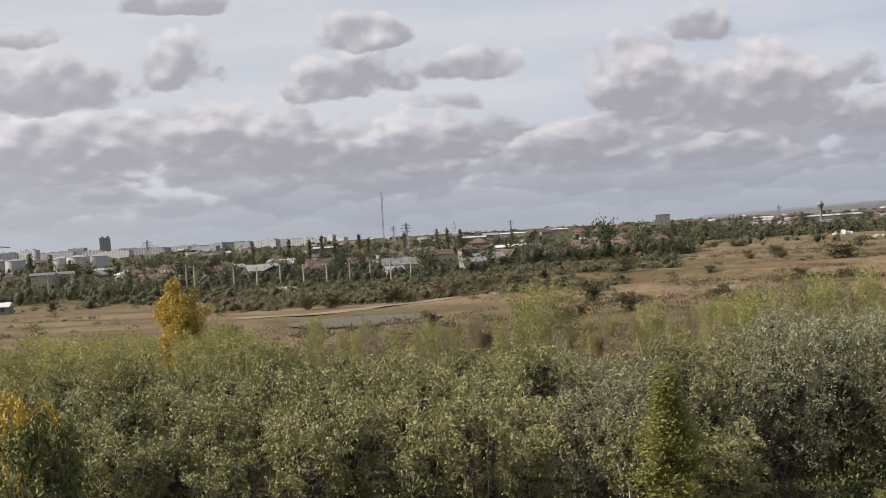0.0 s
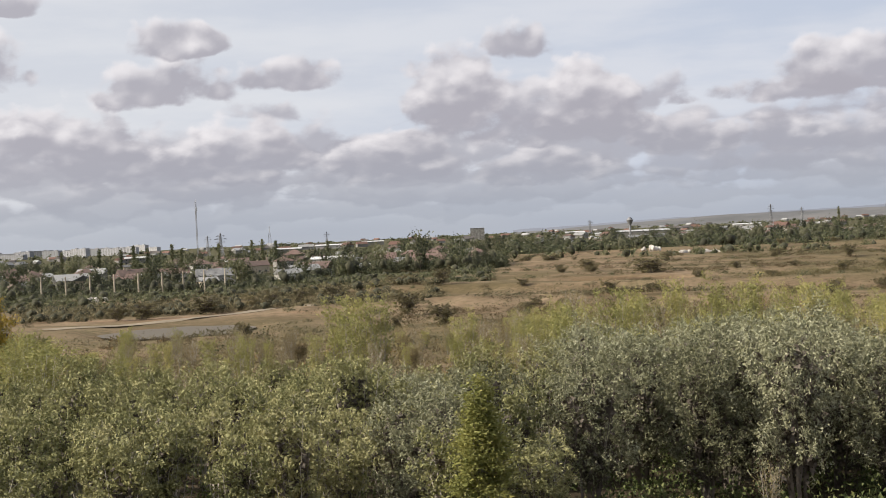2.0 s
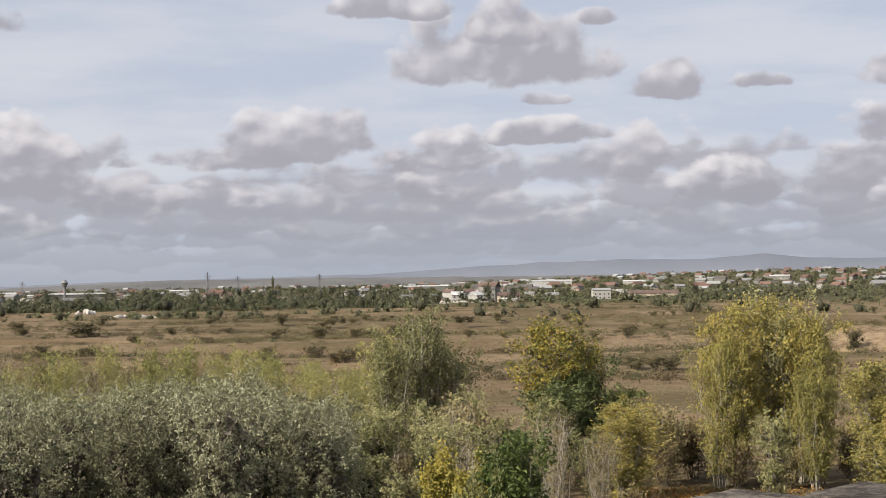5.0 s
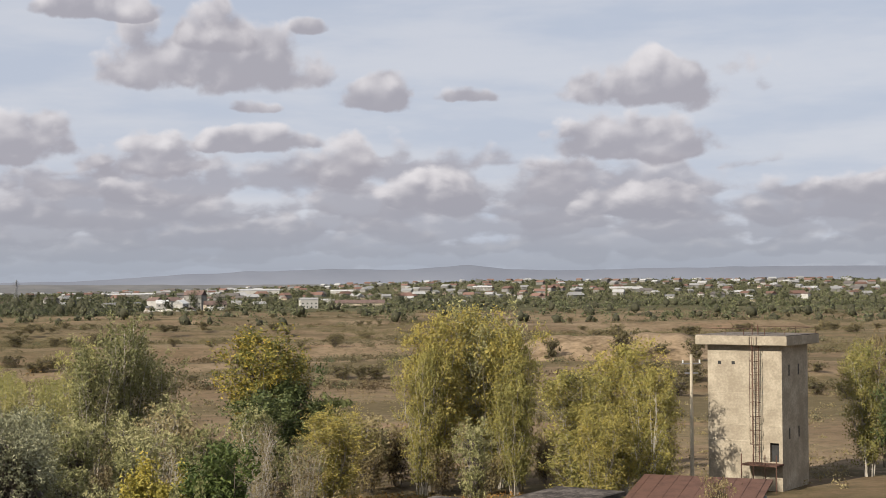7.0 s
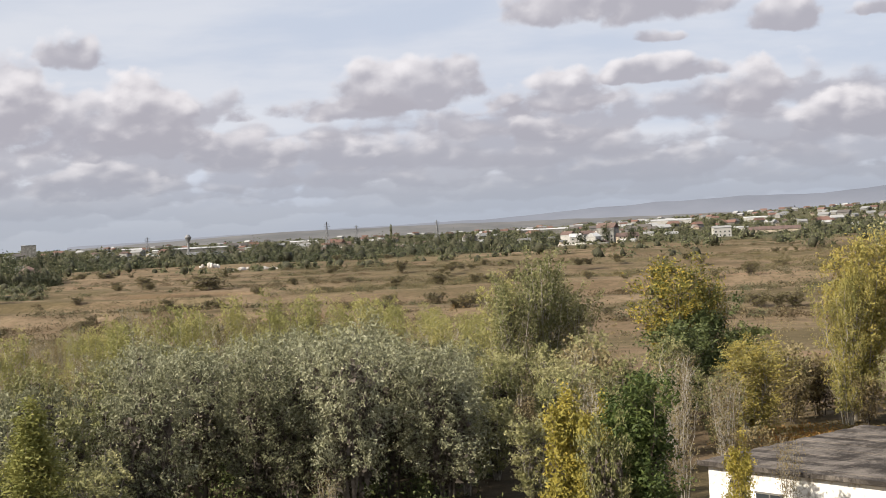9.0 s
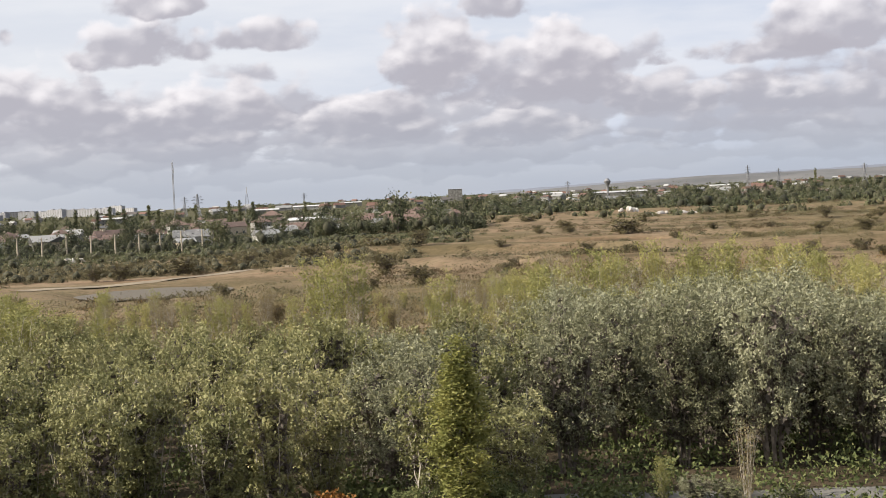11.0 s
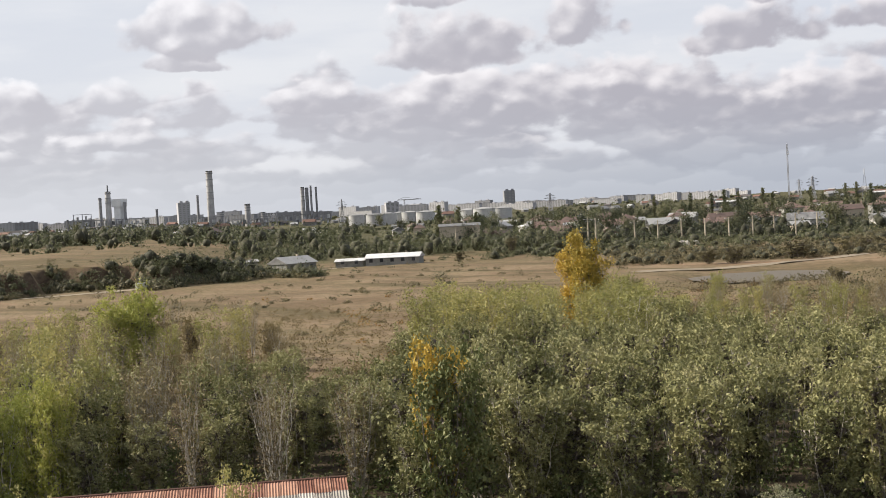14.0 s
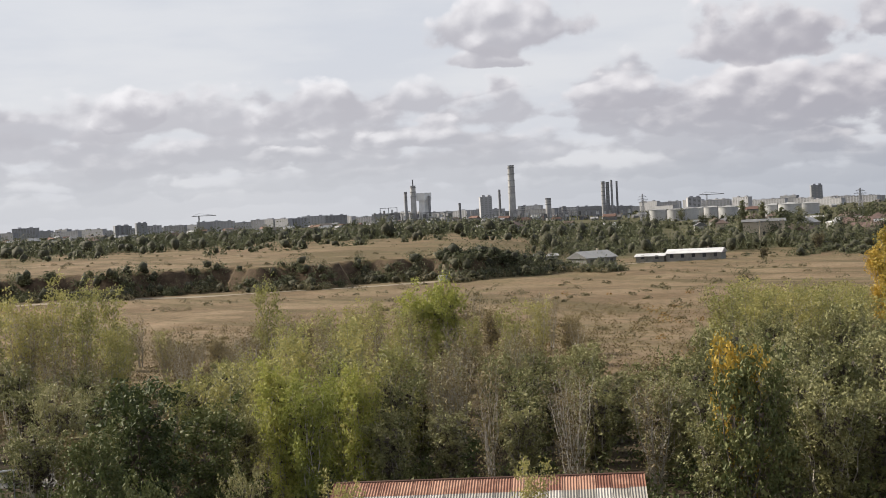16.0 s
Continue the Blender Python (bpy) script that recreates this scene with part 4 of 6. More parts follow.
scrub("undergrowth", "dense dark undergrowth below the thicket", 950, -26, 46, 77.5, 130, LEAF_GREEN, 7, 2.6, 1.8, 80, 0.18, 1)
scrub("yard_weeds", "tall green weeds at the edge of the yard", 260, 17, 46, 70, 80, LEAF_GREEN, 17, 1.2, 1.4, 90, 0.11, 1)
scrub("clearing_weeds", "rust-red weeds in a small clearing", 420, -44, -35.5, 95, 124, LEAF_RUST, 18, 0.6, 1.5, 70, 0.12, 1)
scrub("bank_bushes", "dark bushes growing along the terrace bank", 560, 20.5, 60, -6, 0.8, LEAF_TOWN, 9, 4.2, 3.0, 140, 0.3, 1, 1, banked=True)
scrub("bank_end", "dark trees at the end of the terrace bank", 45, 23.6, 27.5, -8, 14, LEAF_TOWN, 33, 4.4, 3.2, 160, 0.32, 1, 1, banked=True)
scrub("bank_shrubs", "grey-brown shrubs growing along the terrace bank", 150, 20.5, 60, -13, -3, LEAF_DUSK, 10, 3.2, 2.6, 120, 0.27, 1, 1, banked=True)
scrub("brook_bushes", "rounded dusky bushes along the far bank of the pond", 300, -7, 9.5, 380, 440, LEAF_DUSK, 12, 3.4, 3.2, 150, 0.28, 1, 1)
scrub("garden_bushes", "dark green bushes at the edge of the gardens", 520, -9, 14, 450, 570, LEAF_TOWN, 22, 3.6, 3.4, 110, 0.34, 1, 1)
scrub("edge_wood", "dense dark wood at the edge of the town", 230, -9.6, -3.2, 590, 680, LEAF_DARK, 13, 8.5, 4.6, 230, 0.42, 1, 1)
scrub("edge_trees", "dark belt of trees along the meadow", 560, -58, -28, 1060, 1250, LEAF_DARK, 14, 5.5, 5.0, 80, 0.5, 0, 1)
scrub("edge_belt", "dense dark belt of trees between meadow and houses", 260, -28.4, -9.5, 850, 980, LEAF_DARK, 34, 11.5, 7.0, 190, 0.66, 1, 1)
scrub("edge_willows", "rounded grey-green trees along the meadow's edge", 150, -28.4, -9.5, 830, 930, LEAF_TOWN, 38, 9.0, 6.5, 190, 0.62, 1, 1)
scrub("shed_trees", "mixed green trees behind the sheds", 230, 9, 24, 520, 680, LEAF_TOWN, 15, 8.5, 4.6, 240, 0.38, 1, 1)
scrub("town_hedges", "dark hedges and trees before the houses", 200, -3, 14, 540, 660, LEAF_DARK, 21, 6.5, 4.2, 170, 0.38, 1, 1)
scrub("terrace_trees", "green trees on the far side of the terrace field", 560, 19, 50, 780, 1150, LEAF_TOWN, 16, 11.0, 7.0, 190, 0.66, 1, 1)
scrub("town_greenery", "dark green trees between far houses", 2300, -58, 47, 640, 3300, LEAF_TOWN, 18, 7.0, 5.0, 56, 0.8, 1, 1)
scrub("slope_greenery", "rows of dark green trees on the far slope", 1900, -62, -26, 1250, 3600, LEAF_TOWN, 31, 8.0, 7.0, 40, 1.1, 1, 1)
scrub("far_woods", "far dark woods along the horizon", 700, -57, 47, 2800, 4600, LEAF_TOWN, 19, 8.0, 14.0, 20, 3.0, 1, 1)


# ---- town ----
def house_kind(wide, deep, tall, pitch, wall, roof, hip=False):
    """Meshes of a low house: walls, tiled roof with eaves, windows, door, chimney."""
    walls = boxes((-wide / 2, wide / 2, -deep / 2, deep / 2, -0.6, tall))
    e, t = 0.45, 0.14
    x, y = wide / 2 + e, deep / 2 + e
    ridge = x - (y if hip else 0)
    z = tall + 0.02
    top = z + pitch * y
    v = [(-x, -y, z), (x, -y, z), (x, y, z), (-x, y, z), (-ridge, 0, top), (ridge, 0, top)]
    v += [(a, b, c + t) for a, b, c in v]
    f = [(6, 7, 11, 10), (8, 9, 10, 11), (7, 8, 11), (9, 6, 10), (0, 4, 5, 1), (2, 5, 4, 3), (1, 5, 2), (3, 4, 0), (0, 1, 7, 6), (1, 2, 8, 7), (2, 3, 9, 8), (3, 0, 6, 9)]
    pane = boxes((-0.55, 0.55, -0.05, 0.05, 0, 1.2))
    count = max(2, int(wide / 3.2))
    slots = [((k + 0.5) / count - 0.5) * wide for k in range(count)]
    chimney = boxes((wide * 0.2, wide * 0.2 + 0.6, 0.3, 0.9, tall, top + 0.7))
    return (done("house_wall", walls, wall), mesh("house_roof", v, f, roof), done("house_window", pane, GLASS_DARK), done("house_chimney", chimney, PLASTER_TAN), slots, deep, tall)


def build_house(kind, m, label):
    wall, roof, pane, chimney, slots, deep, tall = kind
    root = thing("house", m, label, "house", "houses of the town")
    body = child("wall", wall, root)
    child("roof", roof, root)
    child("chimney", chimney, root)
    for x in slots if m.translation.length < 1500 else ():
        for z in ([1.0] if tall < 5 else [1.0, 3.8]):
            child("window", pane, body, m=Matrix.Translation((x, -deep / 2 - 0.02, z)))
    return root


HOUSES = [
    (house_kind(11, 8, 3.3, 0.55, PLASTER, TILE_RED), "low white house with a red-brown tiled roof"),
    (house_kind(9, 8, 3.2, 0.6, PLASTER_TAN, TILE_RED, True), "low tan house with a hipped red roof"),
    (house_kind(12, 8, 3.2, 0.5, PLASTER, TILE_GREY), "low white house with a grey sheet roof"),
    (house_kind(10, 9, 6.2, 0.5, PLASTER, TILE_RED, True), "two-storey white house with a hipped red roof"),
    (house_kind(8, 7, 3.0, 0.45, PLASTER_TAN, TILE_GREY), "small tan house with a grey roof"),
    (house_kind(18, 9, 3.6, 0.3, PLASTER, SHEET_WHITE), "long white shed with a pale sheet roof"),
]
TOWN = tree_kind("town_tree", "rounded dark green tree between the houses", "tree", [dict(seed=200 + k) for k in range(5)], "trees of the town",
                 tall=8.0, wide=4.8, stems=4, limbs=7, twigs=3, per_twig=7, size=0.4, leaf=LEAF_DARK, bark=BARK_AND_SHADE, low=0.1, upward=0.25, shape="round", thick=0.15, long=1.3, scatter=0.6, inner=80, heart=0)
PALETREE = tree_kind("town_poplar", "grey-green tree between the houses", "tree", [dict(seed=210 + k) for k in range(2)], "trees of the town",
                     tall=8.5, wide=4.6, stems=4, limbs=7, twigs=3, per_twig=7, size=0.4, leaf=LEAF_TOWN, bark=BARK_PALE, low=0.1, upward=0.3, shape="round", thick=0.15, long=1.3, scatter=0.6, inner=80, heart=0)
SPIRE_TREE = tree_kind("lombardy_poplar", "tall dark spire-shaped poplar", "tree", [dict(seed=220 + k) for k in range(2)], "spire poplars of the town",
                       tall=22.0, wide=2.4, stems=2, limbs=14, twigs=2, per_twig=12, size=0.6, leaf=LEAF_TOWN, bark=BARK_AND_SHADE, low=0.05, upward=2.0, shape="column", thick=0.25, long=1.6, scatter=0.5, inner=30, heart=0)


def town(az0, az1, d0, d1, houses, trees, seed):
    rng = random.Random(seed)
    for k in range(houses):
        az, d = rng.uniform(az0, az1), math.exp(rng.uniform(math.log(d0), math.log(d1)))
        kind, label = HOUSES[5] if k % 17 == 0 else rng.choice(HOUSES[:5])
        build_house(kind, place(az, d, None, rng.choice((0, 90, 180)) + rng.uniform(-25, 25), rng.uniform(0.8, 1.3) if d < 1000 else rng.uniform(0.6, 0.95)), label)
    for k in range(trees):
        az, d = rng.uniform(az0, az1), math.exp(rng.uniform(math.log(d0), math.log(d1)))
        s = rng.uniform(0.7, 1.5)
        plant(rng.choice([TOWN, PALETREE]), az, d, s, s * rng.uniform(0.8, 1.2))


town(-9.0, 16.0, 580, 1300, 120, 220, 1)
town(-34.0, -9.0, 1000, 2200, 110, 150, 2)
town(-58.0, -34.0, 1300, 2700, 50, 90, 3)
town(16.0, 47.0, 900, 1500, 35, 50, 4)


def far_houses(count, seed, az0, az1, d0, d1):
    """Small gabled roofs and walls far off, as one object."""
    rng = random.Random(seed)
    for name, wall, label in (("far_roofs", 0, "grey and brown roofs of far houses"), ("far_walls", 1, "pale walls of far houses")):
        rng.seed(seed)
        verts, faces = [], []
        for k in range(count):
            m = place(rng.uniform(az0, az1), rng.uniform(d0, d1), None, rng.uniform(-60, 60), rng.uniform(0.8, 1.5))
            x, y, z, t = 5.5, 4.0, 3.4, 6.0
            if wall:
                pts, fs = [(-x, -y, 0), (x, -y, 0), (x, y, 0), (-x, y, 0), (-x, -y, z), (x, -y, z), (x, y, z), (-x, y, z)], [(0, 1, 5, 4), (1, 2, 6, 5), (2, 3, 7, 6), (3, 0, 4, 7)]
            else:
                x, y = x + 0.5, y + 0.5
                pts, fs = [(-x, -y, z), (x, -y, z), (x, y, z), (-x, y, z), (-x, 0, t), (x, 0, t)], [(0, 1, 5, 4), (2, 3, 4, 5), (1, 2, 5), (3, 0, 4), (3, 2, 1, 0)]
            o = len(verts)
            verts += [tuple(m @ Vector(p)) for p in pts]
            faces += [tuple(o + i for i in f) for f in fs]
        tagged(new(name, mesh(name, verts, faces, PLASTER_DIM if wall else ROOF_MIX)), label, "houses", kind="stuff")


def roof_mix():
    m, n = material("mixed_far_roofs")
    ramp = n.tree.nodes.new("ShaderNodeValToRGB")
    ramp.color_ramp.interpolation = "CONSTANT"
    for k, c in enumerate([(0.12, 0.07, 0.055), (0.22, 0.22, 0.22), (0.17, 0.10, 0.08), (0.32, 0.32, 0.32), (0.10, 0.09, 0.085)]):
        e = ramp.color_ramp.elements[k] if k < 2 else ramp.color_ramp.elements.new(1.0)
        e.position, e.color = k / 5, rgb(*c)
    n.plug(ramp, 0, n.add("ShaderNodeNewGeometry", out=8))
    surface(n, ramp.outputs[0], 0.8)
    return m


ROOF_MIX = roof_mix()
far_houses(420, 77, -57, 47, 1600, 4200)
far_houses(170, 78, -62, -28, 1700, 3900)
for a, d, e in ((4.7, 900, 0.02), (4.2, 900, -0.1), (6.0, 950, -0.05), (3.3, 920, 0.0), (1.5, 940, -0.05), (0.2, 930, 0.0), (-0.2, 940, 0.02), (-0.7, 935, -0.05), (-2.7, 950, -0.15), (7.4, 960, -0.1), (5.2, 960, -0.1), (2.9, 940, -0.2), (-5.2, 700, -0.6),
                (-22.4, 1500, 0.2), (-25.0, 1300, -0.15), (-25.6, 1300, -0.2), (-26.2, 1320, -0.18), (-24.4, 1310, -0.2), (-41.0, 1500, 0.0), (-43.3, 1500, 0.05), (-44.5, 1480, 0.02), (-46.8, 1500, 0.05)):
    grow(SPIRE_TREE, a, d, e, 1.0, int(abs(a) * 10))
grow(TOWN, -6.4, 600, 0.05, 1.9, 1, "big rounded dark tree above the wood")
for a, d, e in ((15.8, 640, -0.02), (15.0, 660, -0.1), (14.3, 640, -0.35)):
    grow(SPIRE_TREE, a, d, e, 1.3, 0, "dark spreading conifer beside the houses")


def upright(az, el, d):
    """Height over the ground datum of what shows at el degrees, d metres off."""
    return EYE.z + d * math.tan(radians(el))


# ---- the concrete tower and the yard ----
def concrete_tower():
    root = thing("concrete_tower", place(-53.45, 130, 0.0, -22, 1.083, 0.962), "tall weathered concrete tower with an overhanging flat roof slab", "tower")
    wx, wy, top = 6.4, 5.6, 13.1
    # the front wall has a doorway, cut by building round it
    body = part("wall", boxes((-wx, -1.06, 0, 0.3, -0.5, top), (-0.30, 0, 0, 0.3, -0.5, top), (-1.06, -0.30, 0, 0.3, -0.5, 2.6), (-1.06, -0.30, 0, 0.3, 4.3, top),
                              (-wx, -wx + 0.3, 0.3, wy, -0.5, top), (-0.3, 0, 0.3, wy, -0.5, top), (-wx + 0.3, -0.3, wy - 0.3, wy, -0.5, top)), CONCRETE, root)
    for k in range(1, 9):
        z = k * 1.45
        part("shutter_joint", boxes((-wx + 0.02, -1.1 if 2.4 < z < 4.4 else -0.02, -0.018, 0.004, z, z + 0.05)), CONCRETE, body)
    part("roof_slab", boxes((-wx - 0.75, 0.75, -0.75, wy + 0.75, top, top + 0.85), bevel=0.04), CONCRETE, root)
    part("roof_felt", boxes((-wx - 0.7, 0.7, -0.7, wy + 0.7, top + 0.85, top + 0.92)), FELT, root)
    # black blocks stand in for the shade inside vent holes and slots
    for x in (-5.35, -4.15):
        part("vent_hole", boxes((x - 0.14, x + 0.14, -0.012, 0.1, 11.3, 11.6)), RUBBER_AND_SHADE, body, "dark round-edged vent hole")
    for y in (1.4, 3.4):
        part("wall_slot", boxes((-0.05, 0.012, y, y + 0.22, 4.6, 5.6)), RUBBER_AND_SHADE, body, "dark narrow slot in the wall")
        part("wall_slot", boxes((-0.05, 0.012, y, y + 0.22, 10.3, 11.3)), RUBBER_AND_SHADE, body, "dark narrow slot in the wall")
    ladder = part("ladder", bars(((-2.35, -0.3, 2.2), (-2.35, -0.3, top + 1.9), 0.035), ((-1.85, -0.3, 2.2), (-1.85, -0.3, top + 1.9), 0.035)), RUST, root, "rusty steel ladder with a safety cage")
    for k in range(36):
        z = 2.4 + k * 0.33
        part("rung", bars(((-2.35, -0.3, z), (-1.85, -0.3, z), 0.016)), RUST, ladder)
    for k in range(8):
        z = 4.2 + k * 1.25
        ring = [(-2.1 + 0.42 * math.cos(a), -0.3 - 0.75 * math.sin(a), z) for a in [math.pi * j / 8 for j in range(9)]]
        part("cage_hoop", bars(*[(ring[j], ring[j + 1], 0.025) for j in range(8)]), RUST, ladder)
    for a in (0.25, 0.5, 0.75):
        x, y = -2.1 + 0.42 * math.cos(math.pi * a), -0.3 - 0.75 * math.sin(math.pi * a)
        part("cage_bar", bars(((x, y, 4.2), (x, y, top + 0.8), 0.02)), RUST, ladder)
    rail = part("roof_rail", bars(((-wx - 0.5, -0.5, top + 1.5), (0.5, -0.5, top + 1.5), 0.02), ((-wx - 0.5, wy + 0.5, top + 1.5), (0.5, wy + 0.5, top + 1.5), 0.02), ((0.5, -0.5, top + 1.5), (0.5, wy + 0.5, top + 1.5), 0.02)), RUST, root, "thin rusty rail round the roof")
    for x in (-wx - 0.5, -4.6, -3.0, -1.2, 0.5):
        for y in (-0.5, wy + 0.5):
            part("rail_post", bars(((x, y, top + 0.9), (x, y, top + 1.55), 0.025)), RUST, rail)
    landing = part("landing", boxes((-2.9, 0.1, -1.5, -0.02, 2.35, 2.5)), RUST, root, "rusty steel landing below the doorway")
    for x in (-2.9, -1.9, -0.9, 0.05):
        part("landing_post", bars(((x, -1.45, 0), (x, -1.45, 3.4), 0.04)), RUST, landing)
    # a black sheet behind the opening stands in for the unlit inside
    part("doorway_lining", boxes((-1.06, -0.30, 0.28, 0.3, 2.6, 4.3)), RUBBER_AND_SHADE, root, "doorway closed by a black sheet for the dark inside")


concrete_tower()


def flat_building():
    """A long low building under black roofing felt; its near wall is painted white."""
    a, n, b = at(-34.3, 82.3, 0.0), at(-44.4, 72.9, 0.0), at(-40.4, 93.3, 0.0)
    along = (n - a).normalized()
    across = Vector((-along.y, along.x, 0))
    if across.dot(b - a) < 0:
        across = -across
    m = Matrix((along.to_4d(), across.to_4d(), (0, 0, 1, 0), (0, 0, 0, 1))).transposed()
    m.translation = a
    root = thing("flat_roofed_building", m, "long low white building with a worn black felt roof", "building")
    long, deep, z = 30.0, 15.5, 4.1
    body = part("wall", boxes((0, long, 0, 0.35, -0.3, z), (0, 0.35, 0.35, deep, -0.3, z), (long - 0.35, long, 0.35, deep, -0.3, z), (0.35, long - 0.35, deep - 0.35, deep, -0.3, z)), WHITEWASH, root, "flaking white wall")
    part("roof_slab", boxes((-0.35, long + 0.35, -0.35, deep + 0.35, z, z + 0.22)), CONCRETE, root)
    rng = random.Random(4)
    y = -0.38
    felt = None
    while y < deep:
        x = -0.38
        while x < long:
            lx = rng.uniform(5, 10)
            lift = rng.uniform(0, 0.012)
            part("felt_sheet", boxes((x, min(x + lx, long + 0.38), y, min(y + 1.06, deep + 0.38), z + 0.21, z + 0.25 + lift * 2 + 0.03 * (int(y + 1) % 2))), FELT, root)
            x += lx - 0.02
        y += 1.0
    part("gutter_edge", boxes((-0.42, long + 0.4, -0.46, -0.36, z + 0.05, z + 0.3)), FELT, root, "dark dripping roof edge")
    for k in range(4):
        x = 3.2 + k * 4.6
        w = part("window", boxes((x, x + 1.8, -0.01, 0.05, 1.4, 2.9)), GLASS_DARK, body)
        part("window_frame", boxes((x - 0.08, x + 1.88, -0.04, 0.0, 1.3, 1.4), (x - 0.08, x + 1.88, -0.04, 0.0, 2.9, 3.0), (x + 0.86, x + 0.94, -0.04, 0.0, 1.4, 2.9)), PLASTER, w)
    for x in (11.2, 19.4):
        part("wall_joint", boxes((x, x + 0.12, -0.02, 0.02, 0, z)), RUST, body, "dark seam down the wall")
    part("roof_pipe", bars(((15, 9.0, z + 0.2), (15, 9.0, z + 1.4), 0.1)), STEEL, root, "short grey vent pipe")
    part("roof_cable", bars(((13, 8.2, z + 0.32), (18, 8.6, z + 0.32), 0.05), ((18, 8.6, z + 0.32), (22, 10.8, z + 0.32), 0.05)), RUBBER_AND_SHADE, root, "black cable lying on the roof")
    # a raised second roof behind
    part("upper_roof", boxes((4.6, 9.6, deep + 0.4, deep + 7.5, 4.2, 4.5)), FELT, root, "second black felt roof, a little higher")
    part("rear_wall", boxes((5, 9.2, deep + 0.7, deep + 7.2, -0.2, 4.2)), PLASTER, root, "grey rendered rear wing")


m_white, nw = material("flaking_whitewash")
pw = spot(nw)
flake = nw.remap(nw.math("ADD", nw.math("MULTIPLY", nw.noise(pw, 0.7, 5.0, 0.65), 0.6), nw.math("MULTIPLY", nw.noise(pw, 4.0, 4.0, 0.6), 0.4)), 0.5, 0.62)
surface(nw, nw.mix(flake, rgb(0.78, 0.76, 0.72), rgb(0.36, 0.32, 0.26)), 0.9, flake, 0.01)
WHITEWASH = m_white
flat_building()


def brown_shed():
    root = thing("sheet_roofed_shed", place(-50.2, 109, 0.0, -12, 0.98), "low shed with a rusty brown sheet roof", "shed")
    part("wall", boxes((-4.6, 4.6, -1.6, 3.6, -0.2, 2.3)), WOOD_GREY, root, "grey boarded wall")
    v = [(-5, -2.1, 2.35), (5, -2.1, 2.35), (5, 4.2, 3.35), (-5, 4.2, 3.35), (-5, -2.1, 2.45), (5, -2.1, 2.45), (5, 4.2, 3.45), (-5, 4.2, 3.45)]
    f = [(3, 2, 1, 0), (4, 5, 6, 7), (0, 1, 5, 4), (1, 2, 6, 5), (2, 3, 7, 6), (3, 0, 4, 7)]
    roof = child("roof", mesh("shed_roof", v, f, RUST), root)
    for k in range(9):
        x = -4.5 + k * 1.12
        child("roof_seam", mesh("roof_seam", [(x, -2.12, 2.45), (x + 0.06, -2.12, 2.45), (x + 0.06, 4.2, 3.47), (x, 4.2, 3.47), (x + 0.03, -2.12, 2.475), (x + 0.03, 4.2, 3.495)], [(0, 4, 5, 3), (4, 1, 2, 5), (0, 1, 4)], RUST), roof)


brown_shed()


def board_fence(az, d, turn, long, label):
    root = thing("board_fence", place(az, d, 0.0, turn), label, "fence")
    n = int(long / 0.62)
    rng = random.Random(int(d))
    panel = done("fence_board", boxes((-0.3, 0.3, -0.03, 0.03, -0.1, 2.1), bevel=0.01), WOOD_GREY)
    for k in range(n):
        child("board", panel, root, m=pose((k - n / 2) * 0.62, 0, rng.uniform(-0.06, 0.05), rng.uniform(-2, 2), rng.uniform(-1.5, 1.5), 0))
    part("rail", boxes((-long / 2, long / 2, 0.03, 0.09, 1.5, 1.6), (-long / 2, long / 2, 0.03, 0.09, 0.4, 0.5)), WOOD_GREY, root)


board_fence(-51.9, 104.5, -2, 12.4, "leaning fence of grey weathered sheets")


def pole_kind():
    pole = done("pole_shaft", tube(bmesh.new(), (0, 0, -0.3), (0, 0, 9.6), 0.17, 0.11, 8), CONCRETE)
    arm = done("pole_arm", boxes((-0.75, 0.75, -0.06, 0.06, 8.9, 9.0), (-0.5, 0.5, -0.06, 0.06, 8.2, 8.3)), STEEL)
    cup = done("pole_cup", bars(((0, 0, 0), (0, 0, 0.22), 0.06)), STEEL_PALE)
    return pole, arm, cup


POLE = pole_kind()


def utility_pole(az, d, tall=1.0, turn=0.0, thick=1.0):
    root = thing("utility_pole", place(az, d, None, turn, thick, tall), "grey concrete utility pole with steel arms", "pole", "utility poles")
    child("shaft", POLE[0], root)
    arm = child("arm", POLE[1], root)
    for x in (-0.65, 0, 0.65):
        child("insulator", POLE[2], arm, m=Matrix.Translation((x, 0, 9.0)))


utility_pole(-50.05, 132, 1.22, 20, 1.2)
for a, d in ((15.15, 540), (14.3, 538), (10.0, 545), (9.7, 560), (8.2, 540), (7.3, 545), (6.4, 540), (5.5, 545), (4.6, 540), (3.7, 540), (2.9, 545), (2.1, 540), (1.3, 545)):
    utility_pole(a, d, (18 + d * math.tan(radians(-0.85 if a > 9 else -1.05))) / 9.6, 0, 2.0)


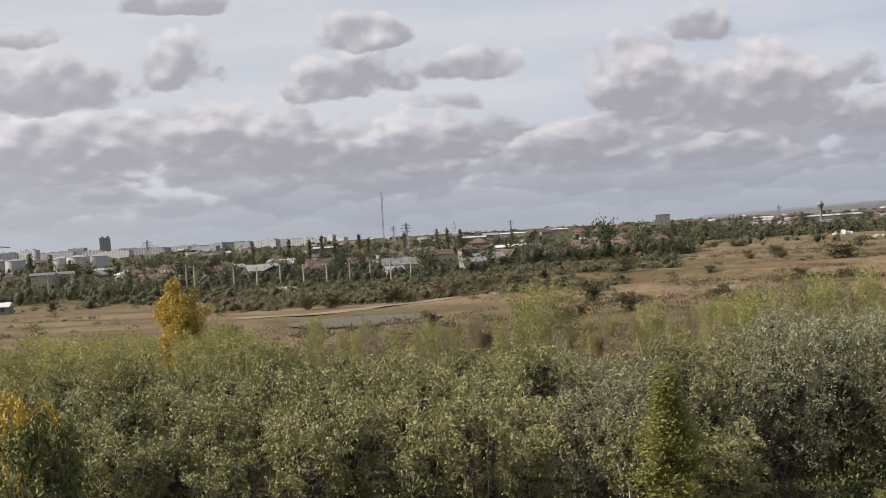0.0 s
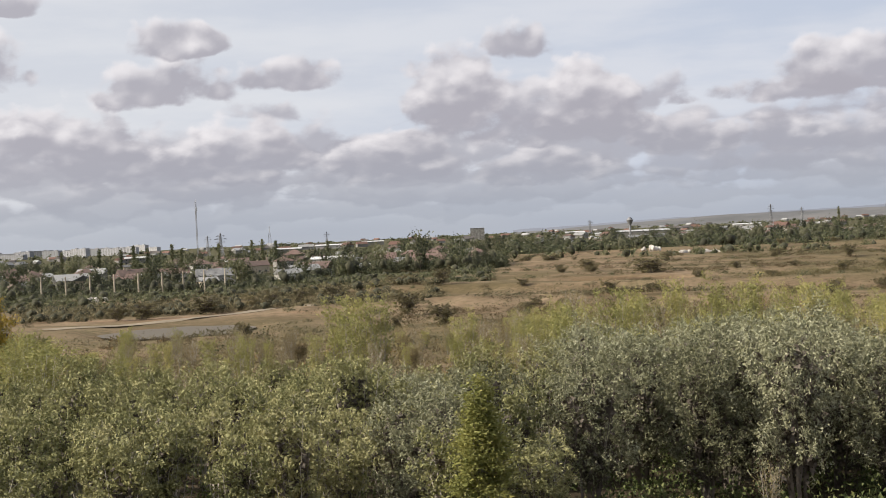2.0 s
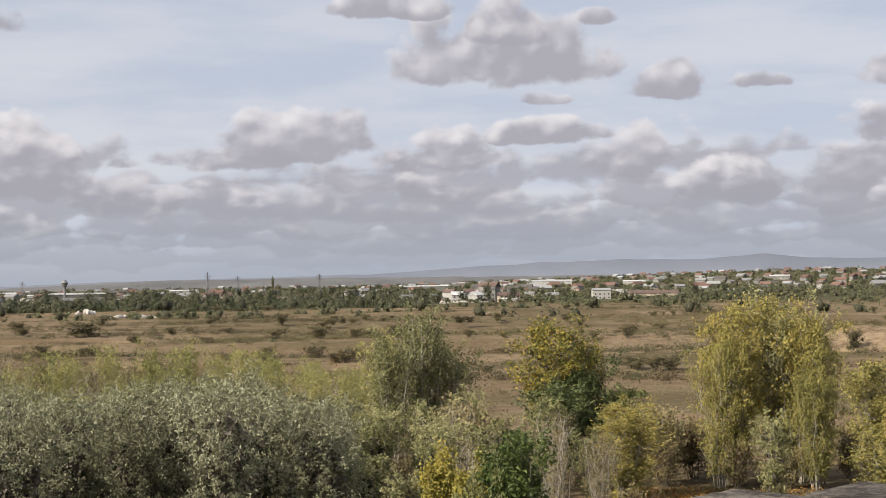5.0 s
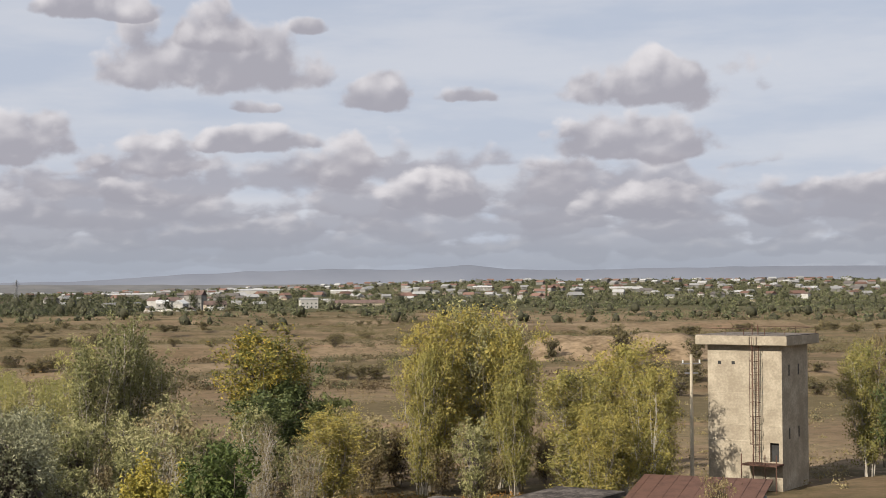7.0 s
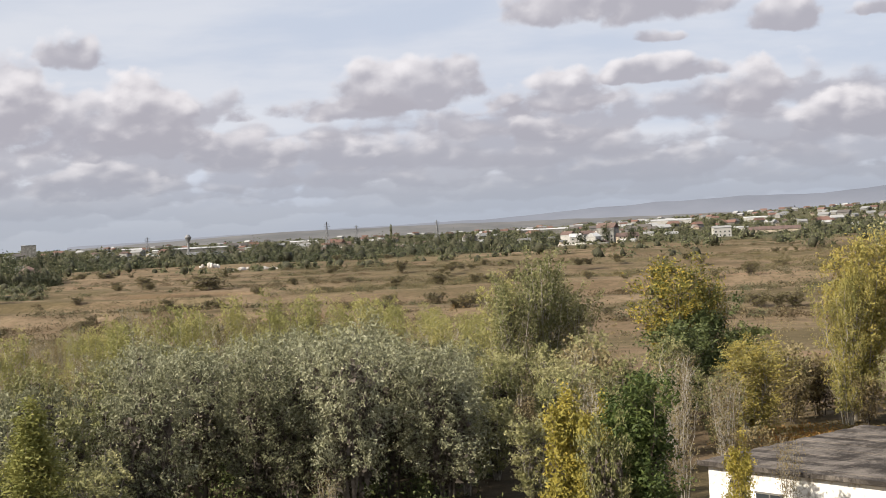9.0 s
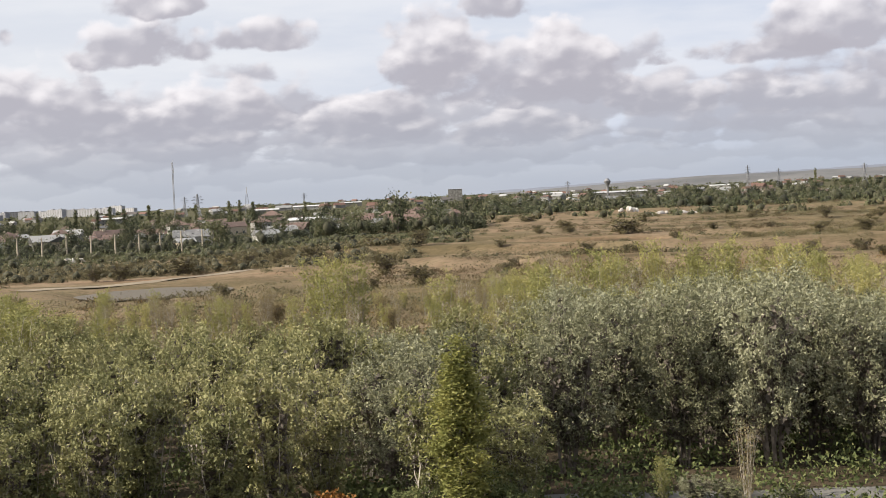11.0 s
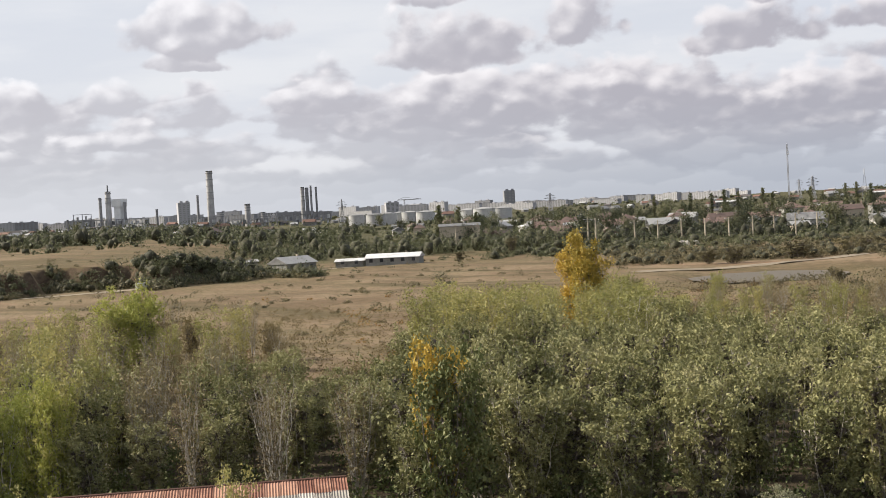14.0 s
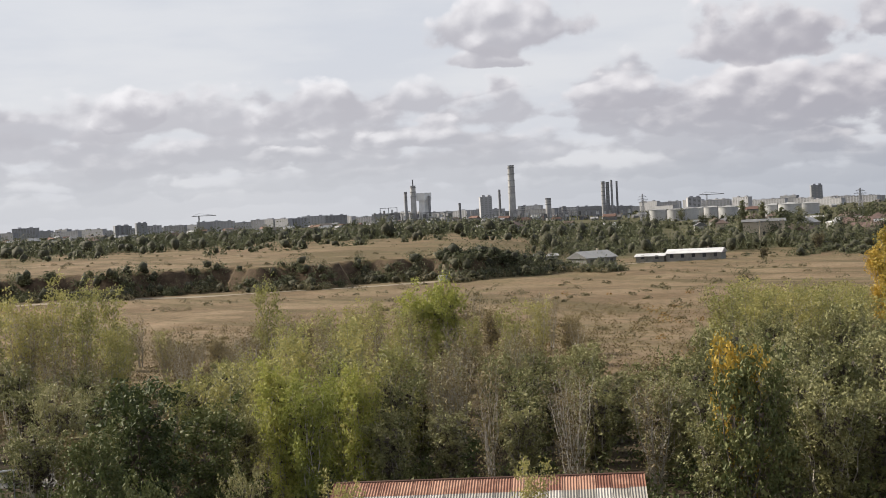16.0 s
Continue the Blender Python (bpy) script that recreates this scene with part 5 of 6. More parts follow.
def corrugated_shed():
    """Its ridge runs across the view; the near slope is grey corrugated sheet, rusty along the ridge."""
    a, b = at(20.05, 76.8, 0.0), at(33.5, 78.2, 0.0)
    along = (b - a).normalized()
    across = Vector((-along.y, along.x, 0))
    if across.y > 0:
        across = -across
    m = Matrix((along.to_4d(), across.to_4d(), (0, 0, 1, 0), (0, 0, 0, 1))).transposed()
    m.translation = a
    root = thing("corrugated_shed", m, "long shed under rusty grey corrugated roof sheets", "shed")
    long, half, top, drop = 16.2, 4.6, 4.0, 1.25
    part("wall", boxes((0.4, long, -half + 0.4, half - 0.4, -0.2, top - drop - 0.1)), WOOD_GREY, root)
    rng = random.Random(8)
    x, k = -0.1, 0
    roof = None
    while x < long:
        wid = 0.86
        for side, rows in ((1, 3), (-1, 3)):
            for r in range(rows):
                y0, y1 = half * r / rows, half * (r + 1) / rows + 0.12
                lift = 0.012 * (rows - r) + rng.uniform(0, 0.02) + 0.01 * (k % 2)
                verts, faces, n = [], [], 12
                for j in range(n + 1):
                    u = x + (wid + 0.05) * j / n
                    w = 0.022 * math.cos(2 * math.pi * j / n * 6)
                    for y in (y0, y1):
                        verts.append((u, side * y, top - drop * y / half + w + lift))
                for j in range(n):
                    q = (2 * j, 2 * j + 2, 2 * j + 3, 2 * j + 1)
                    faces.append(q if side > 0 else q[::-1])
                sheet = mesh("roof_sheet", verts, faces, RIDGE_RUST if r == 0 else SHEET_OLD)
                child("roof_sheet", sheet, root)
        x += wid
        k += 1
    part("ridge_cap", bars(((-0.1, 0, top + 0.03), (long, 0, top + 0.03), 0.09)), RUST, root, "rusty ridge cap")


SHEET_OLD = plain("old_grey_sheet", (0.26, 0.24, 0.21), (0.42, 0.39, 0.35), 0.8, 0.7, 7.0, each=0.5)
RIDGE_RUST = plain("rust_stained_sheet", (0.17, 0.07, 0.045), (0.34, 0.19, 0.13), 0.8, 0.8, 7.0, each=0.5)
corrugated_shed()

# the yard's tracks, the pond and the meadow path
def strip(name, label, category, points, wide, mat, lift=0.05):
    """A flat ribbon over the ground along points of (bearing, distance)."""
    line = []
    for (a0, d0), (a1, d1) in zip(points, points[1:]):
        for k in range(24):
            f = k / 24
            line.append(at(a0 + (a1 - a0) * f, d0 + (d1 - d0) * f))
    verts, faces = [], []
    for k, p in enumerate(line):
        q = (line[min(k + 1, len(line) - 1)] - line[max(k - 1, 0)]).to_2d().normalized()
        s = Vector((-q.y, q.x)) * wide * (0.5 + 0.12 * noise.noise((p.x * 0.1, p.y * 0.1, 1.0)))
        for sgn in (1, 0, -1):
            x, y = p.x + s.x * sgn, p.y + s.y * sgn
            verts.append((x, y, max(ground_height(x, y), p.z - 0.3) + lift))
        if k:
            o = 3 * k
            faces += [(o - 3, o, o + 1, o - 2), (o - 2, o + 1, o + 2, o - 1)]
    ob = new(name, mesh(name, verts, faces, mat))
    return tagged(ob, label, category, kind="structure")


PATH = plain("pale_trodden_earth", (0.16, 0.13, 0.09), (0.26, 0.215, 0.155), 0.15, 0.95)
strip("road", "grey dusty yard lane below the willows", "road", [(-11.5, 83), (-14, 83), (-20, 83), (-33, 86)], 3.6, ASPHALT)
strip("pavement", "grey lane beside the trees", "road", [(41, 110), (44, 112), (48, 116)], 5.5, ASPHALT)
strip("path", "pale trodden path across the meadow", "path", [(8.2, 338), (5.6, 346), (3.0, 352), (0.6, 366), (-2.5, 400)], 9.0, PATH, 0.1)
strip("path", "pale track along the foot of the terrace", "path", [(19, 470), (24, 415), (29, 392), (36, 388), (46, 392)], 7.0, PATH, 0.1)


def pond():
    verts, n = [tuple(at(3.2, 314, -0.55))], 48
    for k in range(n):
        a = 2 * math.pi * k / n
        r = 1 + 0.22 * noise.noise((math.cos(a) * 2, math.sin(a) * 2, 4.0))
        verts.append(tuple(at(3.2 + 3.0 * r * math.cos(a), 314 + 19 * r * math.sin(a), -0.55)))
    faces = [(0, 1 + k, 1 + (k + 1) % n) for k in range(n)]
    m, nd = material("pond_water")
    surface(nd, rgb(0.11, 0.095, 0.072), 0.6, nd.noise(spot(nd), 1.2, 3.0), 0.03, spec=0.12)
    tagged(new("water", mesh("water", verts, faces, m)), "shallow still pond in the meadow", "pond", kind="structure")


pond()


def sand_bank():
    """A bare sandy rise with a gullied face towards the yard."""
    verts, faces, n = [], [], 90
    ring = ((296, 0.0), (303, 0.35), (309, 0.75), (315, 0.97), (325, 1.0), (338, 0.6), (355, 0.0))
    for k in range(n + 1):
        a = -51.5 + 8.9 * k / n
        h = 4.2 * smooth(a, -51.5, -49.5) * smooth(a, -42.6, -44.6) * (1 + 0.22 * noise.noise((a * 0.9, 3.0, 0.0)))
        for d, f in ring:
            gully = 0.5 * noise.noise((a * 6.0, d * 0.05, 5.0)) * math.sin(math.pi * min(1.0, f))
            p = at(a + 0.15 * noise.noise((a, d * 0.1, 1.0)), d)
            verts.append((p.x, p.y, p.z + h * f + gully * min(1.0, h / 3) - (0.5 if f == 0 else 0.0)))
    m = len(ring)
    for k in range(n):
        for j in range(m - 1):
            o = k * m + j
            faces.append((o, o + 1, o + m + 1, o + m))
    mat, nd = material("bare_sand")
    p = spot(nd)
    f = nd.math("ADD", nd.math("MULTIPLY", nd.noise(p, 0.12, 5.0, 0.65), 0.6), nd.math("MULTIPLY", nd.noise(p, 0.9, 4.0), 0.4))
    surface(nd, nd.mix(nd.remap(f, 0.38, 0.62), rgb(0.12, 0.085, 0.05), rgb(0.27, 0.20, 0.13)), 0.95, f, 0.4, spec=0.1)
    tagged(new("sand_bank", mesh("sand_bank", verts, faces, mat, True)), "bare sandy bank with a gullied face", "bank", kind="structure")


sand_bank()
for a, d, wide, tall in ((-44.6, 300, 2.6, 4.0), (-47.4, 298, 3.6, 6.0), (-48.9, 302, 2.4, 3.2), (-46.0, 304, 1.8, 2.2), (-50.2, 296, 3.0, 4.2)):
    plant(MEADOW_BUSH, a, d, wide / 3.0, tall / 4.0)


def gas_pipe():
    root = thing("gas_pipe", place(44.2, 104, 0.0, 4), "pale painted gas pipe on posts beside the lane", "pipe")
    part("run", bars(((-9, 0, 2.1), (2.4, 0, 2.1), 0.07), sides=8), STEEL_PALE, root)
    arc = [(2.4 + 0.9 * math.sin(t), 0, 1.2 + 0.9 * math.cos(t)) for t in [math.pi * 0.5 * j / 6 for j in range(7)]]
    part("bend", bars(*[(arc[j], arc[j + 1], 0.07) for j in range(6)], ((3.3, 0, 1.2), (3.3, 0, -0.2), 0.07), sides=8), STEEL_PALE, root)
    for x in (-8, -4, 0):
        part("post", bars(((x, 0, -0.2), (x, 0, 2.05), 0.05)), STEEL, root)


gas_pipe()


def rubble_heap(az, d, wide, tall, count, seed, label):
    root = thing("rubble_heap", place(az, d), label, "rubble", "rubble heaps")
    rng = random.Random(seed)
    for k in range(count):
        bm = bmesh.new()
        bmesh.ops.create_icosphere(bm, subdivisions=1, radius=1.0)
        for v in bm.verts:
            v.co *= rng.uniform(0.75, 1.2)
        x = rng.uniform(-1, 1) * wide
        h = tall * (1 - abs(x) / wide * 0.6) * rng.uniform(0.5, 1.0)
        bmesh.ops.transform(bm, matrix=pose(x, rng.uniform(-2, 2), h * 0.35, rng.uniform(0, 90), 0, rng.uniform(0, 90)) @ Matrix.Diagonal((wide * 0.22, 1.4, h * 0.6, 1)), verts=bm.verts)
        part("boulder", bm, RUBBLE, root)


rubble_heap(-15.3, 760, 5, 3.6, 9, 1, "pale heap of rubble at the meadow's edge")
rubble_heap(-16.9, 770, 13, 2.6, 16, 2, "long pale heap of rubble at the meadow's edge")
rubble_heap(6.3, 500, 5, 2.6, 9, 3, "pale broken walls of a ruin")
rubble_heap(-29.4, 1010, 14, 4.0, 10, 5, "pale mound of spoil beside houses")


def van():
    root = thing("van", place(27.4, 393, None, 70), "white van parked at the foot of the terrace", "van")
    bm = bmesh.new()
    prof = [(-2.3, 0.4), (2.3, 0.4), (2.35, 1.1), (1.5, 1.25), (0.9, 2.0), (-2.3, 2.05)]
    ring = [[bm.verts.new((x, s * 0.9, z)) for x, z in prof] for s in (-1, 1)]
    bm.faces.new(ring[0])
    bm.faces.new(ring[1][::-1])
    for k in range(6):
        bm.faces.new((ring[0][k], ring[1][k], ring[1][(k + 1) % 6], ring[0][(k + 1) % 6]))
    body = part("body", bm, CAR_PAINT, root)
    part("window", boxes((-0.2, 0.95, -0.92, 0.92, 1.3, 1.85)), GLASS_DARK, body)
    for x in (-1.5, 1.5):
        for y in (-0.85, 0.85):
            part("wheel", bars(((x, y - 0.1, 0.35), (x, y + 0.1, 0.35), 0.35), sides=14), RUBBER_AND_SHADE, root)


van()


# ---- sheds at the meadow ----
def long_shed(az, d, turn, wide, deep, tall, pitch, wall, roof, label):
    kind = house_kind(wide, deep, tall, pitch, wall, roof)
    root = build_house(kind, place(az, d, None, turn), label)
    root.name = "shed"
    root["category"], root["group"] = "shed", "sheds at the meadow"
    return root


long_shed(17.6, 462, -12, 17, 8, 2.2, 0.28, WOOD_GREY, SHEET_WHITE, "long shed with a pale sheet roof by the meadow")
long_shed(19.3, 466, -12, 9, 6, 1.8, 0.22, WOOD_GREY, SHEET_WHITE, "small lean-to with a white sheet roof")
long_shed(21.6, 458, 40, 12, 9, 2.6, 0.42, WOOD_GREY, TILE_GREY, "dark grey barn with a sheet roof")
long_shed(23.4, 462, 5, 7, 5, 1.6, 0.2, WOOD_GREY, TILE_GREY, "low hut with grey roof sheets")
long_shed(1.9, 800, -5, 24, 11, 4.6, 0.42, PLASTER_TAN, TILE_RED, "long hall with a red-brown roof")
long_shed(0.3, 790, 12, 18, 11, 4.6, 0.42, PLASTER_TAN, TILE_RED, "hall with a pale red roof")
long_shed(3.3, 720, 0, 16, 10, 4.0, 0.45, PLASTER, TILE_RED, "low white hall with a brown roof")
long_shed(15.0, 620, 0, 17, 9, 9.2, 0.2, PLASTER_TAN, TILE_GREY, "tan two-storey house with a flat grey roof")
long_shed(-15.0, 1700, 0, 62, 25, 7.0, 0.12, PLASTER, SHEET_WHITE, "long white factory hall")
long_shed(-15.2, 1150, 10, 30, 12, 5.0, 0.3, PLASTER_TAN, TILE_GREY, "long low hall with a grey roof")
long_shed(-33.2, 2300, 0, 70, 30, 8.0, 0.15, PLASTER, SHEET_WHITE, "long white hall far across the plain")
long_shed(-28.4, 1900, 0, 60, 20, 8.0, 0.12, PLASTER, SHEET_WHITE, "long low white hall")
long_shed(-8.6, 2500, 0, 24, 20, 20.0, 0.02, PLASTER, SHEET_WHITE, "tall plain white factory block")
long_shed(-30.85, 1150, -20, 14, 12, 11.0, 0.55, PLASTER, TILE_RED, "tall white house with a red roof")
long_shed(-31.6, 1130, 10, 16, 11, 5.0, 0.5, PLASTER_TAN, TILE_RED, "broad house with a brown roof")
for k, (a, d) in enumerate(((-29.6, 1120), (-30.0, 1135), (-30.3, 1110), (-29.9, 1180), (-30.5, 1180), (-29.3, 1160))):
    long_shed(a, d, 30 * k, 9, 8, 6.0, 0.6, PLASTER, TILE_RED if k % 2 else SHEET_WHITE, "small two-storey white house")
long_shed(-35.2, 1180, 10, 14, 10, 7.5, 0.25, PLASTER, TILE_GREY, "unfinished white house with open window holes")
long_shed(-37.2, 1200, 0, 40, 12, 4.0, 0.4, PLASTER_TAN, TILE_RED, "long low building with a red roof")
for a, d, w in ((4.6, 1500, 24), (-1.2, 1700, 30), (-2.8, 2100, 40), (-4.5, 2400, 36), (-12.4, 2300, 30), (-19.0, 2300, 44), (-36.5, 2200, 34), (-42.0, 2300, 30), (-47.5, 2100, 40)):
    long_shed(a, d, 0, w, 18, 6.0, 0.15, PLASTER, SHEET_WHITE, "pale industrial hall far across the plain")


# ---- apartment blocks on the skyline ----
def block_kind(wide, deep, floors, seed):
    tall = floors * 2.9
    rng = random.Random(seed)
    body = boxes((-wide / 2, wide / 2, -deep / 2, deep / 2, -1, tall), (-wide / 2 - 0.2, wide / 2 + 0.2, -deep / 2 - 0.2, deep / 2 + 0.2, tall, tall + 0.9))
    hut = boxes((-wide * 0.3, -wide * 0.3 + 6, -2.5, 2.5, tall + 0.9, tall + 3.6), (wide * 0.2, wide * 0.2 + 6, -2.5, 2.5, tall + 0.9, tall + 3.6))
    bands = bmesh.new()
    n = int(wide / 7.0)
    for f in range(floors):
        for k in range(n):
            x = (k + 0.5) / n * wide - wide / 2
            box(bands, x - 2.2, x + 2.2, -deep / 2 - 0.04, -deep / 2 + 0.1, f * 2.9 + 0.9, f * 2.9 + 2.3)
    return done("block_body", body, STONE_BLOCK), done("block_hut", hut, STONE_BLOCK), done("block_windows", bands, TILE_GREY)


BLOCKS = [block_kind(46, 13, 10, 1), block_kind(62, 13, 11, 2), block_kind(24, 18, 12, 3), block_kind(80, 13, 9, 4)]
rng_block = random.Random(31)


def apartment(kind, az, d, turn=0.0, tall=1.0):
    root = thing("apartment_block", place(az, d, None, turn, 1.0, tall), "pale grey prefabricated apartment block on the skyline", "apartment block", "apartment blocks")
    body = child("wall", BLOCKS[kind][0], root)
    tagged(child("stair_head", BLOCKS[kind][1], root), kind="stuff")
    tagged(child("glazing", BLOCKS[kind][2], body), kind="stuff")


for k in range(104):
    apartment(rng_block.choice((0, 0, 1, 3, 3)), 4 + k * 0.415 + rng_block.uniform(-0.3, 0.3), rng_block.uniform(3000, 4300), rng_block.uniform(-55, -10), rng_block.uniform(0.55, 0.9) * (0.75 if k < 24 else 1.0))
for az, d, t in ((39.0, 3300, 0.8), (39.75, 2600, 0.62), (25.65, 3000, 1.3), (17.6, 2700, 0.8), (13.0, 3300, 1.2)):
    apartment(2, az, d, 10, t)

# ---- refinery ----
FAR = 2300.0
CHIMNEY_GREY = plain("sooty_concrete", (0.28, 0.275, 0.27), (0.46, 0.45, 0.44), 0.08, 0.9)


def chimney(az, el, wide, label, d=FAR, bands=3, platform=True):
    h = upright(az, el, d)
    root = thing("chimney", place(az, d, 0.0), label, "chimney", "refinery chimneys")
    shaft = part("shaft", tube(bmesh.new(), (0, 0, 0), (0, 0, h), wide * 0.62, wide * 0.5, 20), CHIMNEY_GREY if wide > 5 else STEEL, root)
    for k in range(bands):
        z = h * (0.97 - 0.11 * k)
        part("ring", tube(bmesh.new(), (0, 0, z - 0.6), (0, 0, z + 0.6), wide * 0.6, wide * 0.6, 20), STEEL, shaft)
    part("rim", tube(bmesh.new(), (0, 0, h), (0, 0, h + 0.8), wide * 0.56, wide * 0.56, 20), RUBBER_AND_SHADE, root)
    return root


chimney(24.6, 1.80, 9.5, "tall pale chimney of the refinery", bands=5)
chimney(25.09, 0.88, 3.6, "thin dark chimney of the refinery")
chimney(28.76, 0.97, 4.5, "slim grey chimney of the refinery")
chimney(28.46, 1.2, 8.0, "pale tower with a pointed top")
chimney(28.46, 1.44, 2.0, "thin flare stack over the pale tower", bands=1)
chimney(26.66, 0.43, 3.5, "short steel column of the refinery")
chimney(23.2, 0.45, 8.0, "stout steel column of the refinery")
chimney(21.05, 0.99, 5.5, "dark steel column of the refinery", bands=6)
chimney(20.88, 0.96, 5.0, "dark steel column of the refinery", bands=6)
chimney(20.72, 1.03, 3.0, "thin pale stack of the refinery")
chimney(20.52, 0.97, 3.0, "thin pale stack of the refinery")
chimney(24.2, 0.2, 6.0, "short steel column of the refinery")
chimney(22.6, 0.1, 6.0, "short steel column of the refinery")
chimney(30.0, 0.2, 3.0, "thin short stack of the refinery")


def process_frame(az, d, wide, deep, tall, floors, label):
    """An open steel frame with decks, vessels and pipes."""
    root = thing("process_frame", place(az, d, 0.0), label, "refinery plant", "refinery plant")
    nx = max(2, int(wide / 9))
    for k in range(nx + 1):
        x = -wide / 2 + wide * k / nx
        for y in (-deep / 2, deep / 2):
            part("column", boxes((x - 0.5, x + 0.5, y - 0.5, y + 0.5, 0, tall)), STEEL, root)
    rng = random.Random(int(az * 100))
    for f in range(1, floors + 1):
        z = tall * f / floors
        part("deck", boxes((-wide / 2 - 0.6, wide / 2 + 0.6, -deep / 2 - 0.6, deep / 2 + 0.6, z - 0.7, z)), STEEL, root)
        for k in range(nx):
            x = -wide / 2 + wide * (k + rng.uniform(0.3, 0.7)) / nx
            r = rng.uniform(1.2, 2.8)
            lo = tall * (f - 1) / floors
            part("vessel", tube(bmesh.new(), (x, 0, lo), (x, 0, lo + (z - lo) * rng.uniform(0.5, 0.85)), r, r, 12), rng.choice([STEEL, STEEL_PALE]), root)
    return root


process_frame(28.2, FAR - 20, 96, 14, 24, 3, "open steel plant with decks and vessels")
process_frame(29.45, FAR - 40, 26, 12, 34, 4, "tall open steel frame with decks")
process_frame(24.7, FAR - 30, 60, 12, 20, 2, "open steel plant round the chimney")
process_frame(21.4, FAR - 30, 110, 12, 16, 2, "long steel pipe rack with vessels")
process_frame(23.2, FAR - 50, 60, 12, 14, 2, "low steel pipe rack with vessels")
block = thing("furnace_block", place(28.05, FAR, 0.0, -40), "pale grey furnace building with a wide top", "refinery plant", "refinery plant")
part("body", boxes((-6, 6, -6, 6, 0, upright(0, 0.62, FAR)), bevel=0.3), STEEL_PALE, block)
part("hood", boxes((-9, 9, -8, 8, upright(0, 0.62, FAR), upright(0, 0.92, FAR)), bevel=0.4), STEEL_PALE, block)
part("duct", bars(((11, 0, 20), (11, 0, upright(0, 0.8, FAR)), 2.0), sides=12), STEEL, block)


TANK_GREY = plain("pale_tank_paint", (0.30, 0.30, 0.30), (0.44, 0.44, 0.43), 0.1, 0.6)


def storage_tank(az, d, wide, tall):
    root = thing("storage_tank", place(az, d), "round white oil storage tank", "tank", "oil tanks")
    part("shell", tube(bmesh.new(), (0, 0, 0), (0, 0, tall), wide / 2, wide / 2, 32), TANK_GREY, root)
    part("roof", tube(bmesh.new(), (0, 0, tall), (0, 0, tall + wide * 0.08), wide / 2 + 0.3, 1.0, 32), TILE_GREY, root)
    part("stair", boxes((-wide / 2 - 1, -wide / 2, -1, 1, 0, tall + 1)), STEEL, root)


for a, w in ((18.25, 26), (17.8, 26), (17.3, 24), (16.9, 24), (16.3, 26), (14.6, 30), (14.0, 30), (13.3, 28), (19.0, 22)):
    storage_tank(a, 1600 + 40 * math.sin(a * 3), w * 0.8, 12.0)


# ---- masts and pylons ----
def lattice(bm, z0, z1, w0, w1, steps, r, legs=4):
    """Legs and zigzag braces of a square or three-sided mast."""
    def corner(k, f):
        a = 2 * math.pi * (k + 0.5) / legs
        q = (w0 + (w1 - w0) * f) * 0.7071
        return Vector((q * math.cos(a), q * math.sin(a), z0 + (z1 - z0) * f))
    for k in range(legs):
        tube(bm, corner(k, 0), corner(k, 1), r, r, 4)
        for s in range(steps):
            f, g = s / steps, (s + 1) / steps
            tube(bm, corner(k, f), corner(k + 1, g), r * 0.6, r * 0.6, 3)
            tube(bm, corner(k + 1, f), corner(k, g), r * 0.6, r * 0.6, 3)
    return bm


def pylon(az, d, el, turn=0.0):
    h = upright(az, el, d)
    root = thing("power_pylon", place(az, d, 0.0, turn), "grey lattice power pylon with three cross-arms", "pylon", "power pylons")
    part("tower", lattice(bmesh.new(), 0, h * 0.62, 6, 1.8, 6, 0.24), STEEL, root)
    part("neck", lattice(bmesh.new(), h * 0.62, h, 1.8, 0.7, 6, 0.2), STEEL, root)
    for z, wide in ((0.70, 4.6), (0.80, 5.6), (0.90, 4.0)):
        part("cross_arm", bars(((-wide, 0, h * z), (wide, 0, h * z), 0.16), ((-wide, 0, h * z), (0, 0, h * z + 1.5), 0.12), ((wide, 0, h * z), (0, 0, h * z + 1.5), 0.12)), STEEL, root)


pylon(19.55, 1500, 0.45, 15)
pylon(1.4, 1250, 0.34, 20)
pylon(1.9, 2000, 0.26, 20)
pylon(-21.05, 2200, 0.25, 30)
pylon(-24.2, 2000, 0.30, 30)
pylon(-19.9, 2100, 0.42, 30)
pylon(-2.7, 2600, 0.2, 10)
pylon(11.4, 1300, 0.25, 10)
pylon(-13.0, 2600, 0.15, 10)
mast = thing("radio_mast", place(2.28, 1350, 0.0), "tall slim lattice radio mast", "mast")
part("lattice", lattice(bmesh.new(), 0, upright(0, 1.6, 1350), 1.0, 0.9, 34, 0.2, 3), STEEL, mast)
part("antenna", bars(((0, 0, upright(0, 1.6, 1350)), (0, 0, upright(0, 1.68, 1350)), 0.2), ((0.8, 0, upright(0, 1.2, 1350)), (0.8, 0, upright(0, 1.4, 1350)), 0.3)), STEEL_PALE, mast)
mast = thing("radio_mast", place(-0.49, 1500, 0.0), "short lattice radio mast with a red and white tip", "mast")
part("lattice", lattice(bmesh.new(), 0, upright(0, 0.25, 1500), 6, 1.6, 8, 0.2), STEEL, mast)
part("antenna", bars(((0, 0, upright(0, 0.25, 1500)), (0, 0, upright(0, 0.52, 1500)), 0.35)), SHEET_WHITE, mast)

